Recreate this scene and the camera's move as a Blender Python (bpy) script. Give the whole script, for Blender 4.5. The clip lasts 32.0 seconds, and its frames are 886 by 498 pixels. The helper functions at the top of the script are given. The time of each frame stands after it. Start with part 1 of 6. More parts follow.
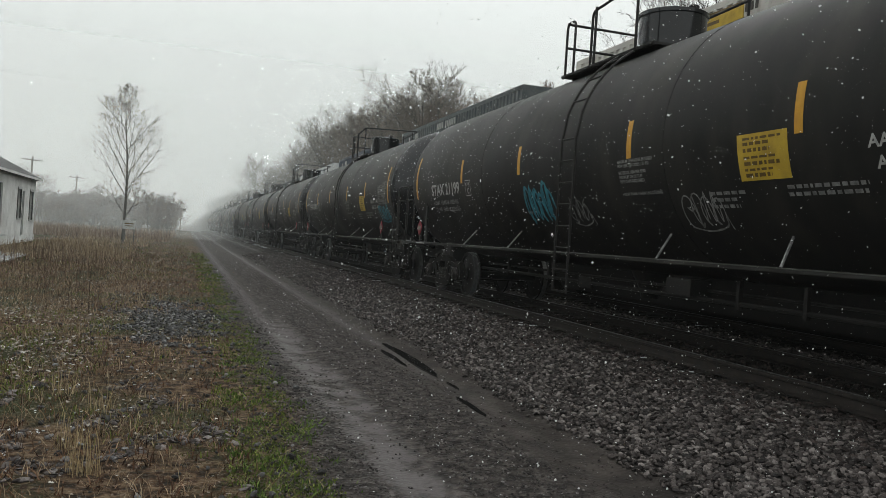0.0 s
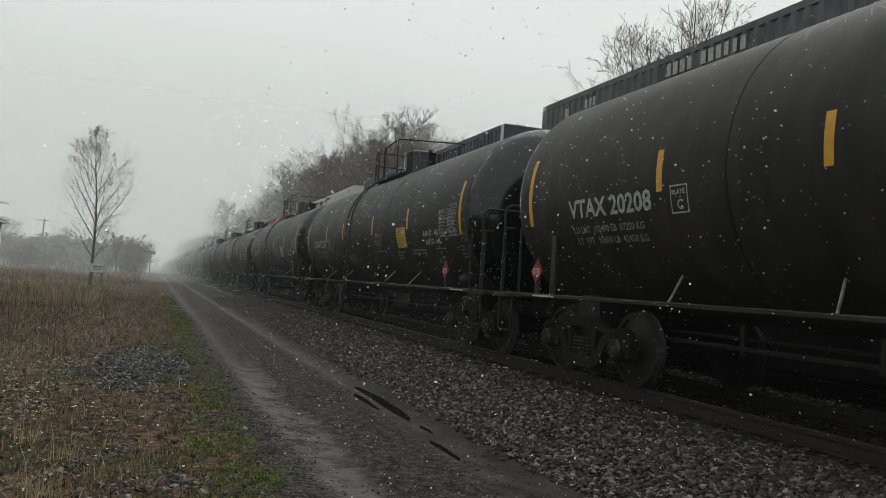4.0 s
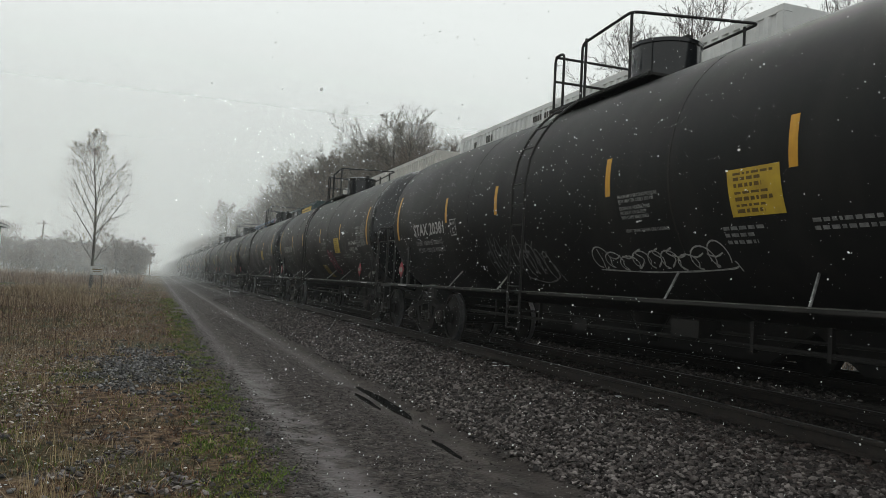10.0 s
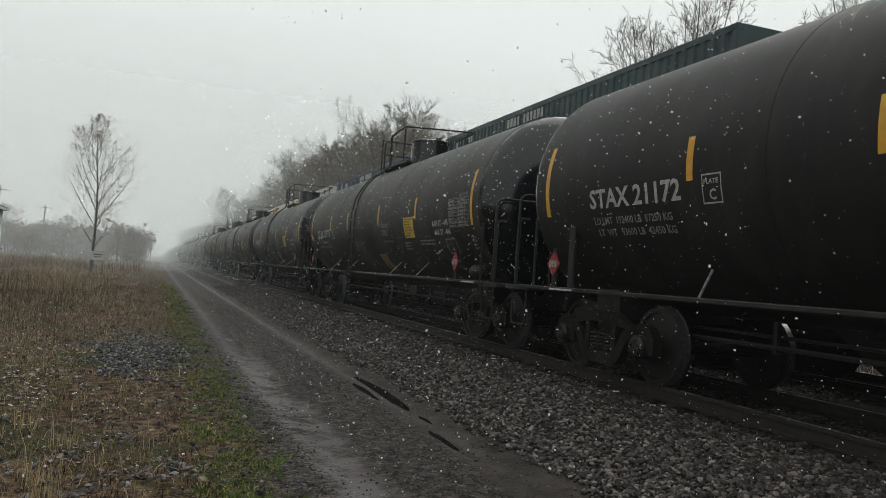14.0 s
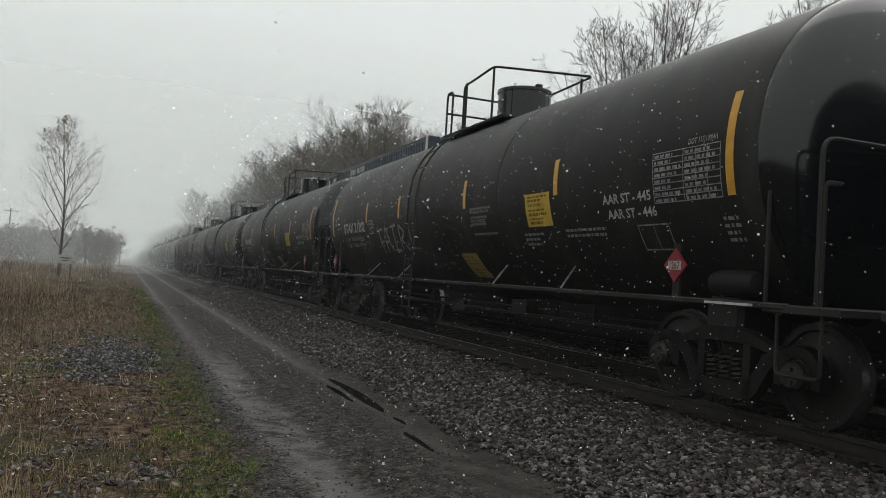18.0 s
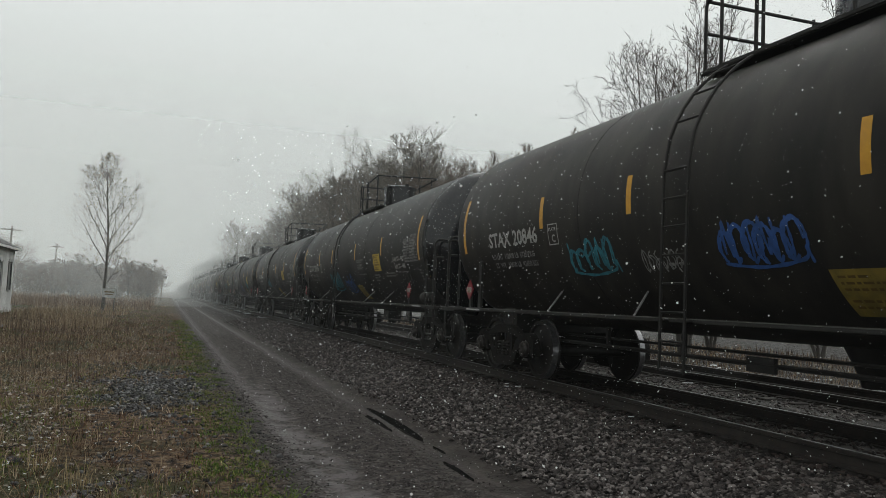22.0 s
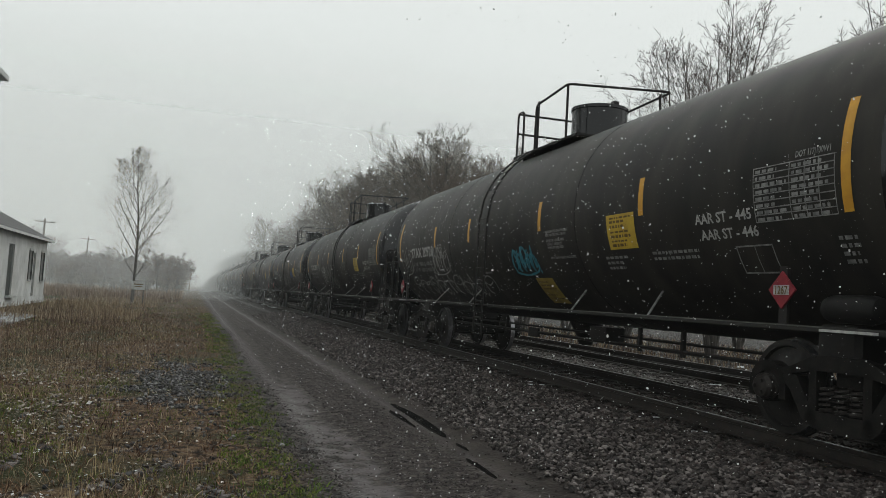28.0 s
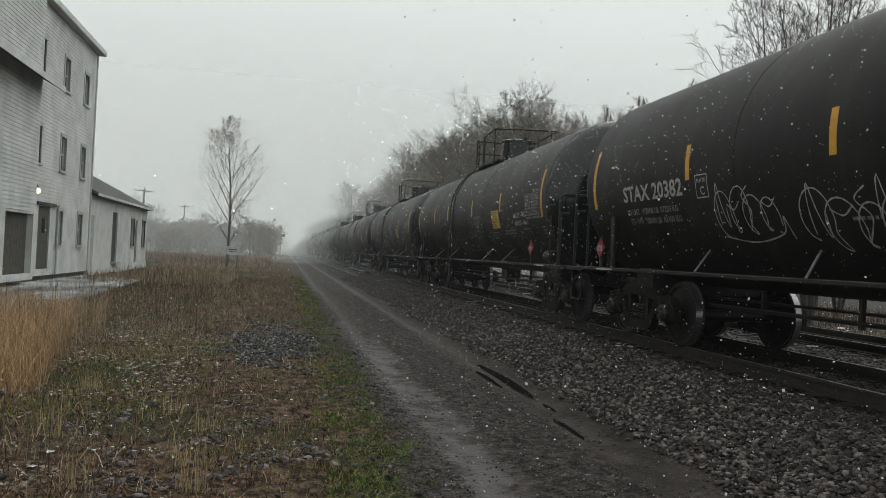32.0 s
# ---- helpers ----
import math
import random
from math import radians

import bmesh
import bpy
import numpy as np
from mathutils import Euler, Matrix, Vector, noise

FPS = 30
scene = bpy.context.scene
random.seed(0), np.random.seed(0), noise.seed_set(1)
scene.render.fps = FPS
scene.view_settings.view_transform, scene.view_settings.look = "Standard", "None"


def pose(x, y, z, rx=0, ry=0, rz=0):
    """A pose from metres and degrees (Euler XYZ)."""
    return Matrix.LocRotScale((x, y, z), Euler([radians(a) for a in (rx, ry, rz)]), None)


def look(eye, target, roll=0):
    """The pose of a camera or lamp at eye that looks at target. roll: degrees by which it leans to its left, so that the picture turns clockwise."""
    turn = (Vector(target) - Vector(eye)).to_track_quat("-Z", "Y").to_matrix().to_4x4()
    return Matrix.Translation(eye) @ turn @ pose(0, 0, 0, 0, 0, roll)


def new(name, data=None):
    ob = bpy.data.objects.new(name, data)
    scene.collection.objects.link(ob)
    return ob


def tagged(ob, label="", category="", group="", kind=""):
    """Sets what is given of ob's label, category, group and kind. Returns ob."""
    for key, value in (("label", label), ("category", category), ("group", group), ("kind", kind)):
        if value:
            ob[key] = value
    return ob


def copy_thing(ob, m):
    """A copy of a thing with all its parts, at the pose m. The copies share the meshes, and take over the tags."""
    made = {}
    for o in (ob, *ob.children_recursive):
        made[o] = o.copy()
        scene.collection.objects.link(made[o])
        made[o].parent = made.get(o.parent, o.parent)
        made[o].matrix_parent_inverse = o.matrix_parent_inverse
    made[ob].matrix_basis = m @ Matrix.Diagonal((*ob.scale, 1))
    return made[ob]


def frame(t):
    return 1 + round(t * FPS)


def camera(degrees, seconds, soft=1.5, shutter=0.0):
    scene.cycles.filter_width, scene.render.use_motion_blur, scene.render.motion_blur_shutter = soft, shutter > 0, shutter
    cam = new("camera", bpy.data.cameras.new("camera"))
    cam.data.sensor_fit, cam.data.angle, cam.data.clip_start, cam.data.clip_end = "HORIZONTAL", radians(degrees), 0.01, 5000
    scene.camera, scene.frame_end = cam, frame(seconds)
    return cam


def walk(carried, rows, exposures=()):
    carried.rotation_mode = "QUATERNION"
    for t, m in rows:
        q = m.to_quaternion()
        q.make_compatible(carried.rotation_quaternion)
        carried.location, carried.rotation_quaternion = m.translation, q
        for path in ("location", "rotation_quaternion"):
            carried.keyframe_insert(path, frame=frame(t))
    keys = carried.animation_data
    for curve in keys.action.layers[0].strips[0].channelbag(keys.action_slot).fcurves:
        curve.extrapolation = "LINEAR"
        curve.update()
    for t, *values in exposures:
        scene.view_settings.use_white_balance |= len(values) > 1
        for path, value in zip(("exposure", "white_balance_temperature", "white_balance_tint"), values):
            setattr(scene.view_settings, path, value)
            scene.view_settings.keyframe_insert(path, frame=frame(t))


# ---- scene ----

EYE = 1.1          # metres above the rail heads
cam = camera(58.9, 32.0, soft=0.6)

# seconds, yaw, pitch, roll (degrees): a hand-held camera on one spot
PATH = [
    (0.0, -18.20, -0.56, 3.79),
    (0.5, -18.05, 0.11, 3.38),
    (1.0, -17.12, 0.61, 3.38),
    (1.5, -17.27, 1.97, 4.37),
    (2.0, -19.51, 2.38, 4.39),
    (2.5, -18.47, 2.29, 3.81),
    (3.0, -20.78, 2.22, 3.28),
    (3.5, -19.90, 2.60, 3.47),
    (5.5, -21.57, 2.76, 4.44),
    (6.0, -26.24, 2.77, 1.39),
    (6.5, -27.58, 1.91, 1.61),
    (7.0, -26.94, 2.31, 1.76),
    (7.5, -29.12, 2.16, 1.93),
    (8.0, -24.83, 2.52, 0.58),
    (8.5, -22.28, 3.00, 1.42),
    (9.0, -21.64, 3.28, 1.60),
    (9.5, -20.39, 2.34, 1.75),
    (10.0, -20.01, 2.56, 2.96),
    (10.5, -21.63, 1.55, 3.19),
    (11.0, -22.40, 0.85, 3.83),
    (11.5, -20.89, 1.05, 3.77),
    (12.0, -18.25, 0.84, 3.79),
    (12.5, -19.05, 1.30, 3.32),
    (13.0, -20.52, 1.43, 4.28),
    (13.5, -19.55, 1.89, 4.31),
    (15.5, -22.25, 1.86, 3.03),
    (16.0, -21.57, 2.13, 3.16),
    (16.5, -21.35, 1.85, 3.62),
    (17.0, -20.81, 2.12, 4.09),
    (17.5, -24.92, 3.80, 5.89),
    (18.0, -21.93, 2.13, 3.55),
    (18.5, -18.94, 1.72, 3.81),
    (19.0, -17.42, 2.43, 2.98),
    (19.5, -16.18, 2.52, 2.76),
    (20.0, -15.60, 3.73, 3.53),
    (20.5, -14.01, 3.98, 3.39),
    (21.0, -13.20, 3.32, 2.49),
    (21.5, -15.56, 3.58, 2.67),
    (22.0, -19.18, 4.01, 2.61),
    (22.5, -22.80, 4.35, 3.32),
    (23.0, -23.49, 4.44, 3.76),
    (23.5, -22.93, 4.92, 3.49),
    (24.0, -21.06, 4.81, 3.18),
    (24.5, -20.76, 4.41, 3.14),
    (25.0, -17.99, 4.04, 3.68),
    (25.5, -18.32, 4.41, 3.59),
    (27.5, -18.44, 4.68, 2.98),
    (28.0, -17.32, 3.68, 3.46),
    (28.5, -15.91, 3.72, 3.59),
    (29.0, -14.67, 3.17, 4.13),
    (29.5, -15.37, 1.49, 3.33),
    (30.0, -13.96, 1.86, 3.35),
    (30.5, -13.34, 1.85, 3.57),
    (31.0, -13.34, 1.37, 3.46),
    (31.5, -11.82, 0.95, 3.25),
    (32.0, -11.32, 0.58, 2.85),
]


def aim(yaw, pitch, roll):
    """Pose of the camera standing on its spot."""
    return pose(0, 0, EYE) @ pose(0, 0, 0, 0, 0, yaw) @ pose(0, 0, 0, 90 + pitch, 0, 0) @ pose(0, 0, 0, 0, 0, roll)


walk(cam, [(t, aim(a, b, c)) for t, a, b, c in PATH], exposures=((0.0, 0.24, 6500, 8.0), (1.0, 0.06, 6500, 8.0), (2.0, -0.06, 6500, 8.0), (3.0, -0.04, 6500, 8.0), (5.0, 0.10, 6500, 8.0), (6.0, 0.20, 6500, 8.0), (7.0, 0.42, 6500, 8.0), (8.0, 0.36, 6500, 8.0), (9.0, 0.08, 6500, 8.0), (11.0, 0.24, 6500, 8.0), (12.0, 0.24, 6500, 8.0), (13.0, 0.13, 6500, 8.0), (16.0, 0.14, 6500, 8.0), (17.0, 0.22, 6500, 8.0), (18.0, 0.06, 6500, 8.0), (19.0, 0.0, 6500, 8.0), (22.0, 0.0, 6500, 8.0), (25.0, 0.03, 6500, 8.0), (32.0, 0.05, 6500, 8.0)))

# ---- sky and light: overcast, snow in the air ----
world = bpy.data.worlds.new("overcast_sky")
scene.world = world
world.use_nodes = True
wn, wl = world.node_tree.nodes, world.node_tree.links
wn.clear()
w_out = wn.new("ShaderNodeOutputWorld")
w_sky = wn.new("ShaderNodeTexSky")
w_sky.sky_type = "NISHITA"
w_sky.sun_disc = False
w_sky.sun_elevation, w_sky.sun_rotation = radians(53), radians(49)
w_sky.dust_density = 4.0
w_bg = wn.new("ShaderNodeBackground")
w_bg.inputs["Strength"].default_value = 0.05
wl.new(w_sky.outputs[0], w_bg.inputs["Color"])
w_co = wn.new("ShaderNodeTexCoord")
w_no = wn.new("ShaderNodeTexNoise")
w_no.inputs["Scale"].default_value = 1.6
w_no.inputs["Detail"].default_value = 5.0
wl.new(w_co.outputs["Generated"], w_no.inputs["Vector"])
w_sep = wn.new("ShaderNodeSeparateXYZ")
wl.new(w_co.outputs["Generated"], w_sep.inputs[0])
w_add = wn.new("ShaderNodeMath")
w_add.operation = "MULTIPLY_ADD"
w_add.inputs[1].default_value = 0.16
wl.new(w_no.outputs["Fac"], w_add.inputs[0])
wl.new(w_sep.outputs["Z"], w_add.inputs[2])
w_ramp = wn.new("ShaderNodeValToRGB")
w_ramp.color_ramp.elements[0].position = 0.05
w_ramp.color_ramp.elements[0].color = (0.640, 0.668, 0.660, 1)
w_ramp.color_ramp.elements[1].position = 1.0
w_ramp.color_ramp.elements[1].color = (1.16, 1.20, 1.18, 1)
w_mid = w_ramp.color_ramp.elements.new(0.46)
w_mid.color = (0.795, 0.826, 0.812, 1)
wl.new(w_add.outputs[0], w_ramp.inputs[0])
w_cloud = wn.new("ShaderNodeBackground")
w_cloud.inputs["Strength"].default_value = 1.0
wl.new(w_ramp.outputs[0], w_cloud.inputs["Color"])
w_mix = wn.new("ShaderNodeMixShader")
w_mix.inputs[0].default_value = 0.95
wl.new(w_bg.outputs[0], w_mix.inputs[1])
wl.new(w_cloud.outputs[0], w_mix.inputs[2])
wl.new(w_mix.outputs[0], w_out.inputs[0])

sun = new("sun", bpy.data.lights.new("sun", "SUN"))
sun.data.energy, sun.data.angle, sun.data.color = 0.7, radians(60), (1.0, 0.97, 0.93)
sun.matrix_world = look((30, 26, 52), (0, 10, 0))


# ---- materials ----
def nodes_of(name):
    m = bpy.data.materials.new(name)
    m.use_nodes = True
    nt = m.node_tree
    return m, nt.nodes, nt.links, nt.nodes["Principled BSDF"]


def mat(name, c1, c2=None, rough=0.6, metal=0.0, scale=6.0, bump=0.0, bump_scale=40.0, rough2=None, spec=0.3, island=0.0, stretch=None, detail=6.0):
    """Two colours mixed by noise in object space, fine bump, roughness that varies with the same noise."""
    m, n, l, p = nodes_of(name)
    c2 = c2 or tuple(v * 0.7 for v in c1)
    co = n.new("ShaderNodeTexCoord")
    src = co.outputs["Object"]
    if stretch:
        mp = n.new("ShaderNodeMapping")
        mp.inputs["Scale"].default_value = stretch
        l.new(src, mp.inputs[0])
        src = mp.outputs[0]
    a = n.new("ShaderNodeTexNoise")
    a.inputs["Scale"].default_value, a.inputs["Detail"].default_value = scale, detail
    l.new(src, a.inputs["Vector"])
    r = n.new("ShaderNodeValToRGB")
    r.color_ramp.elements[0].position, r.color_ramp.elements[1].position = 0.36, 0.64
    r.color_ramp.elements[0].color, r.color_ramp.elements[1].color = (*c1, 1), (*c2, 1)
    l.new(a.outputs["Fac"], r.inputs[0])
    col = r.outputs[0]
    if island:
        g = n.new("ShaderNodeNewGeometry")
        hsv = n.new("ShaderNodeHueSaturation")
        mr = n.new("ShaderNodeMapRange")
        mr.inputs["To Min"].default_value, mr.inputs["To Max"].default_value = 1 - island, 1 + island
        l.new(g.outputs["Random Per Island"], mr.inputs[0])
        l.new(mr.outputs[0], hsv.inputs["Value"])
        l.new(col, hsv.inputs["Color"])
        col = hsv.outputs[0]
    l.new(col, p.inputs["Base Color"])
    p.inputs["Metallic"].default_value = metal
    p.inputs["Specular IOR Level"].default_value = spec
    if rough2 is None:
        p.inputs["Roughness"].default_value = rough
    else:
        mr = n.new("ShaderNodeMapRange")
        mr.inputs["To Min"].default_value, mr.inputs["To Max"].default_value = rough, rough2
        l.new(a.outputs["Fac"], mr.inputs[0])
        l.new(mr.outputs[0], p.inputs["Roughness"])
    if bump:
        b = n.new("ShaderNodeTexNoise")
        b.inputs["Scale"].default_value, b.inputs["Detail"].default_value = bump_scale, 4.0
        l.new(src, b.inputs["Vector"])
        bp = n.new("ShaderNodeBump")
        bp.inputs["Strength"].default_value, bp.inputs["Distance"].default_value = bump, 0.01
        l.new(b.outputs["Fac"], bp.inputs["Height"])
        l.new(bp.outputs[0], p.inputs["Normal"])
    return m


def ramp_node(n, stops):
    r = n.new("ShaderNodeValToRGB")
    el = r.color_ramp.elements
    el[0].position, el[0].color = stops[0][0], (*stops[0][1], 1)
    el[1].position, el[1].color = stops[-1][0], (*stops[-1][1], 1)
    for pos, c in stops[1:-1]:
        e = el.new(pos)
        e.color = (*c, 1)
    return r


def island_mat(name, stops, rough=0.85, spec=0.12):
    """Each loose piece takes its own colour from a ramp."""
    m, n, l, p = nodes_of(name)
    g = n.new("ShaderNodeNewGeometry")
    r = ramp_node(n, stops)
    l.new(g.outputs["Random Per Island"], r.inputs[0])
    l.new(r.outputs[0], p.inputs["Base Color"])
    p.inputs["Roughness"].default_value, p.inputs["Specular IOR Level"].default_value = rough, spec
    return m


def tank_paint():
    """Worn black tank paint: faint vertical streaks, dust patches, wet gloss."""
    m, n, l, p = nodes_of("black_tank_paint")
    co = n.new("ShaderNodeTexCoord")
    mp = n.new("ShaderNodeMapping")
    mp.inputs["Scale"].default_value = (1.0, 1.1, 0.30)
    l.new(co.outputs["Object"], mp.inputs[0])
    a = n.new("ShaderNodeTexNoise")
    a.inputs["Scale"].default_value, a.inputs["Detail"].default_value = 2.4, 8.0
    l.new(mp.outputs[0], a.inputs["Vector"])
    b = n.new("ShaderNodeTexNoise")
    b.inputs["Scale"].default_value, b.inputs["Detail"].default_value = 0.7, 5.0
    l.new(co.outputs["Object"], b.inputs["Vector"])
    oi = n.new("ShaderNodeObjectInfo")
    mx = n.new("ShaderNodeMath")
    mx.operation = "MULTIPLY_ADD"
    mx.inputs[1].default_value, mx.inputs[2].default_value = 0.35, -0.17
    l.new(oi.outputs["Random"], mx.inputs[0])
    ad = n.new("ShaderNodeMath")
    l.new(a.outputs["Fac"], ad.inputs[0])
    l.new(mx.outputs[0], ad.inputs[1])
    r = ramp_node(n, [(0.30, (0.0130, 0.0128, 0.0130)), (0.52, (0.0185, 0.0178, 0.0170)), (0.66, (0.0245, 0.0230, 0.0208)), (0.82, (0.034, 0.0315, 0.0275))])
    l.new(ad.outputs[0], r.inputs[0])
    l.new(r.outputs[0], p.inputs["Base Color"])
    mr = n.new("ShaderNodeMapRange")
    mr.inputs["To Min"].default_value, mr.inputs["To Max"].default_value = 0.36, 0.60
    l.new(b.outputs["Fac"], mr.inputs[0])
    l.new(mr.outputs[0], p.inputs["Roughness"])
    p.inputs["Specular IOR Level"].default_value = 0.11
    bp = n.new("ShaderNodeBump")
    bp.inputs["Strength"].default_value, bp.inputs["Distance"].default_value = 0.12, 0.01
    l.new(b.outputs["Fac"], bp.inputs["Height"])
    l.new(bp.outputs[0], p.inputs["Normal"])
    return m


def ground_mat():
    """Field of litter and moss, then a wet cinder lane, then a ballast bed darkened for the shade between stones;
    borders wander with noise.
    """
    m, n, l, p = nodes_of("ground_cover")
    co = n.new("ShaderNodeTexCoord")
    sep = n.new("ShaderNodeSeparateXYZ")
    l.new(co.outputs["Object"], sep.inputs[0])
    big = n.new("ShaderNodeTexNoise")
    big.inputs["Scale"].default_value, big.inputs["Detail"].default_value = 0.55, 6.0
    fine = n.new("ShaderNodeTexNoise")
    fine.inputs["Scale"].default_value, fine.inputs["Detail"].default_value = 9.0, 8.0
    vor = n.new("ShaderNodeTexVoronoi")
    vor.inputs["Scale"].default_value = 26.0
    for t in (big, fine, vor):
        l.new(co.outputs["Object"], t.inputs["Vector"])
    wob = n.new("ShaderNodeMath")
    wob.operation = "MULTIPLY_ADD"
    wob.inputs[1].default_value = 1.1
    l.new(big.outputs["Fac"], wob.inputs[0])
    l.new(sep.outputs["X"], wob.inputs[2])
    f2 = n.new("ShaderNodeMath")
    f2.operation = "MULTIPLY_ADD"
    f2.inputs[1].default_value = 0.35
    l.new(fine.outputs["Fac"], f2.inputs[0])
    l.new(wob.outputs[0], f2.inputs[2])

    def step(at, width):
        mr = n.new("ShaderNodeMapRange")
        mr.interpolation_type = "SMOOTHSTEP"
        mr.inputs["From Min"].default_value, mr.inputs["From Max"].default_value = at - width, at + width
        l.new(f2.outputs[0], mr.inputs[0])
        return mr.outputs[0]

    field = ramp_node(n, [(0.30, (0.010, 0.0085, 0.006)), (0.44, (0.034, 0.022, 0.014)), (0.54, (0.088, 0.055, 0.033)), (0.62, (0.125, 0.088, 0.055)), (0.74, (0.038, 0.031, 0.025))])
    l.new(fine.outputs["Fac"], field.inputs[0])
    moss = ramp_node(n, [(0.45, (0.0, 0.0, 0.0)), (0.62, (1.0, 1.0, 1.0))])
    l.new(big.outputs["Fac"], moss.inputs[0])
    mgreen = n.new("ShaderNodeMix")
    mgreen.data_type = "RGBA"
    l.new(moss.outputs[0], mgreen.inputs["Factor"])
    l.new(field.outputs[0], mgreen.inputs[6])
    mgreen.inputs[7].default_value = (0.030, 0.033, 0.013, 1)
    lane = ramp_node(n, [(0.30, (0.013, 0.0112, 0.0105)), (0.46, (0.030, 0.0255, 0.0238)), (0.58, (0.056, 0.0475, 0.0440)), (0.75, (0.088, 0.078, 0.073))])
    l.new(fine.outputs["Fac"], lane.inputs[0])
    # ballast bed near black: shade between the loose stones put into its colour
    stone = ramp_node(n, [(0.0, (0.006, 0.0055, 0.005)), (0.35, (0.014, 0.012, 0.011)), (0.8, (0.034, 0.029, 0.027))])
    l.new(vor.outputs["Color"], stone.inputs[0])
    # pale smear of fine mud along the inner wheel track
    cx = n.new("ShaderNodeMath")
    cx.operation = "MULTIPLY_ADD"
    cx.inputs[1].default_value, cx.inputs[2].default_value = 1.0, -1.50
    l.new(sep.outputs["X"], cx.inputs[0])
    cw = n.new("ShaderNodeMath")
    cw.operation = "MULTIPLY_ADD"
    cw.inputs[1].default_value = 0.5
    l.new(big.outputs["Fac"], cw.inputs[0])
    l.new(cx.outputs[0], cw.inputs[2])
    cz = n.new("ShaderNodeMath")
    cz.inputs[1].default_value = -0.25
    l.new(cw.outputs[0], cz.inputs[0])
    ca = n.new("ShaderNodeMath")
    ca.operation = "ABSOLUTE"
    l.new(cz.outputs[0], ca.inputs[0])
    sm = n.new("ShaderNodeMapRange")
    sm.interpolation_type = "SMOOTHSTEP"
    sm.inputs["From Min"].default_value, sm.inputs["From Max"].default_value = 0.30, 0.08
    l.new(ca.outputs[0], sm.inputs[0])
    sy = n.new("ShaderNodeMapRange")
    sy.interpolation_type = "SMOOTHSTEP"
    sy.inputs["From Min"].default_value, sy.inputs["From Max"].default_value = 15.5, 12.0
    sy.inputs["To Min"].default_value, sy.inputs["To Max"].default_value = 0.05, 0.95
    l.new(sep.outputs["Y"], sy.inputs[0])
    blot = n.new("ShaderNodeTexNoise")
    blot.inputs["Scale"].default_value, blot.inputs["Detail"].default_value = 3.2, 6.0
    l.new(co.outputs["Object"], blot.inputs["Vector"])
    blr = n.new("ShaderNodeMapRange")
    blr.interpolation_type = "SMOOTHSTEP"
    blr.inputs["From Min"].default_value, blr.inputs["From Max"].default_value = 0.36, 0.58
    l.new(blot.outputs["Fac"], blr.inputs[0])
    syb = n.new("ShaderNodeMath")
    syb.operation = "MULTIPLY"
    l.new(sy.outputs[0], syb.inputs[0])
    l.new(blr.outputs[0], syb.inputs[1])
    smear = n.new("ShaderNodeMath")
    smear.operation = "MULTIPLY"
    l.new(sm.outputs[0], smear.inputs[0])
    l.new(syb.outputs[0], smear.inputs[1])
    mud = n.new("ShaderNodeMix")
    mud.data_type = "RGBA"
    l.new(smear.outputs[0], mud.inputs["Factor"])
    l.new(lane.outputs[0], mud.inputs[6])
    mud.inputs[7].default_value = (0.090, 0.082, 0.082, 1)
    # smooth brown mud pressed out beside the ballast, in the outer wheel track
    def near_to(value, half, soft):
        a = n.new("ShaderNodeMath")
        a.inputs[1].default_value = -value
        l.new(cw.outputs[0], a.inputs[0])
        b = n.new("ShaderNodeMath")
        b.operation = "ABSOLUTE"
        l.new(a.outputs[0], b.inputs[0])
        c = n.new("ShaderNodeMapRange")
        c.interpolation_type = "SMOOTHSTEP"
        c.inputs["From Min"].default_value, c.inputs["From Max"].default_value = half, half - soft
        l.new(b.outputs[0], c.inputs[0])
        return c.outputs[0]

    rut = near_to(1.66, 0.40, 0.22)
    wetmud = n.new("ShaderNodeMix")
    wetmud.data_type = "RGBA"
    l.new(rut, wetmud.inputs["Factor"])
    l.new(mud.outputs[2], wetmud.inputs[6])
    brown = ramp_node(n, [(0.35, (0.016, 0.0132, 0.0118)), (0.50, (0.028, 0.0232, 0.0205)), (0.64, (0.042, 0.0350, 0.0312))])
    l.new(blot.outputs["Fac"], brown.inputs[0])
    l.new(brown.outputs[0], wetmud.inputs[7])
    flat = n.new("ShaderNodeMath")
    flat.operation = "MAXIMUM"
    l.new(rut, flat.inputs[0])
    l.new(smear.outputs[0], flat.inputs[1])
    mix1 = n.new("ShaderNodeMix")
    mix1.data_type = "RGBA"
    l.new(step(1.60, 0.20), mix1.inputs["Factor"])
    l.new(mgreen.outputs[2], mix1.inputs[6])
    l.new(wetmud.outputs[2], mix1.inputs[7])
    mix2 = n.new("ShaderNodeMix")
    mix2.data_type = "RGBA"
    l.new(step(4.0, 0.22), mix2.inputs["Factor"])
    l.new(mix1.outputs[2], mix2.inputs[6])
    l.new(stone.outputs[0], mix2.inputs[7])
    l.new(mix2.outputs[2], p.inputs["Base Color"])
    # wet shine on the wheel tracks of the lane
    wave = n.new("ShaderNodeMath")
    wave.operation = "PINGPONG"
    wave.inputs[1].default_value = 0.74
    off = n.new("ShaderNodeMath")
    off.inputs[1].default_value = -1.30
    l.new(sep.outputs["X"], off.inputs[0])
    l.new(off.outputs[0], wave.inputs[0])
    wet = n.new("ShaderNodeMapRange")
    wet.inputs["From Min"].default_value, wet.inputs["From Max"].default_value = 0.02, 0.30
    wet.inputs["To Min"].default_value, wet.inputs["To Max"].default_value = 0.56, 0.82
    l.new(wave.outputs[0], wet.inputs[0])
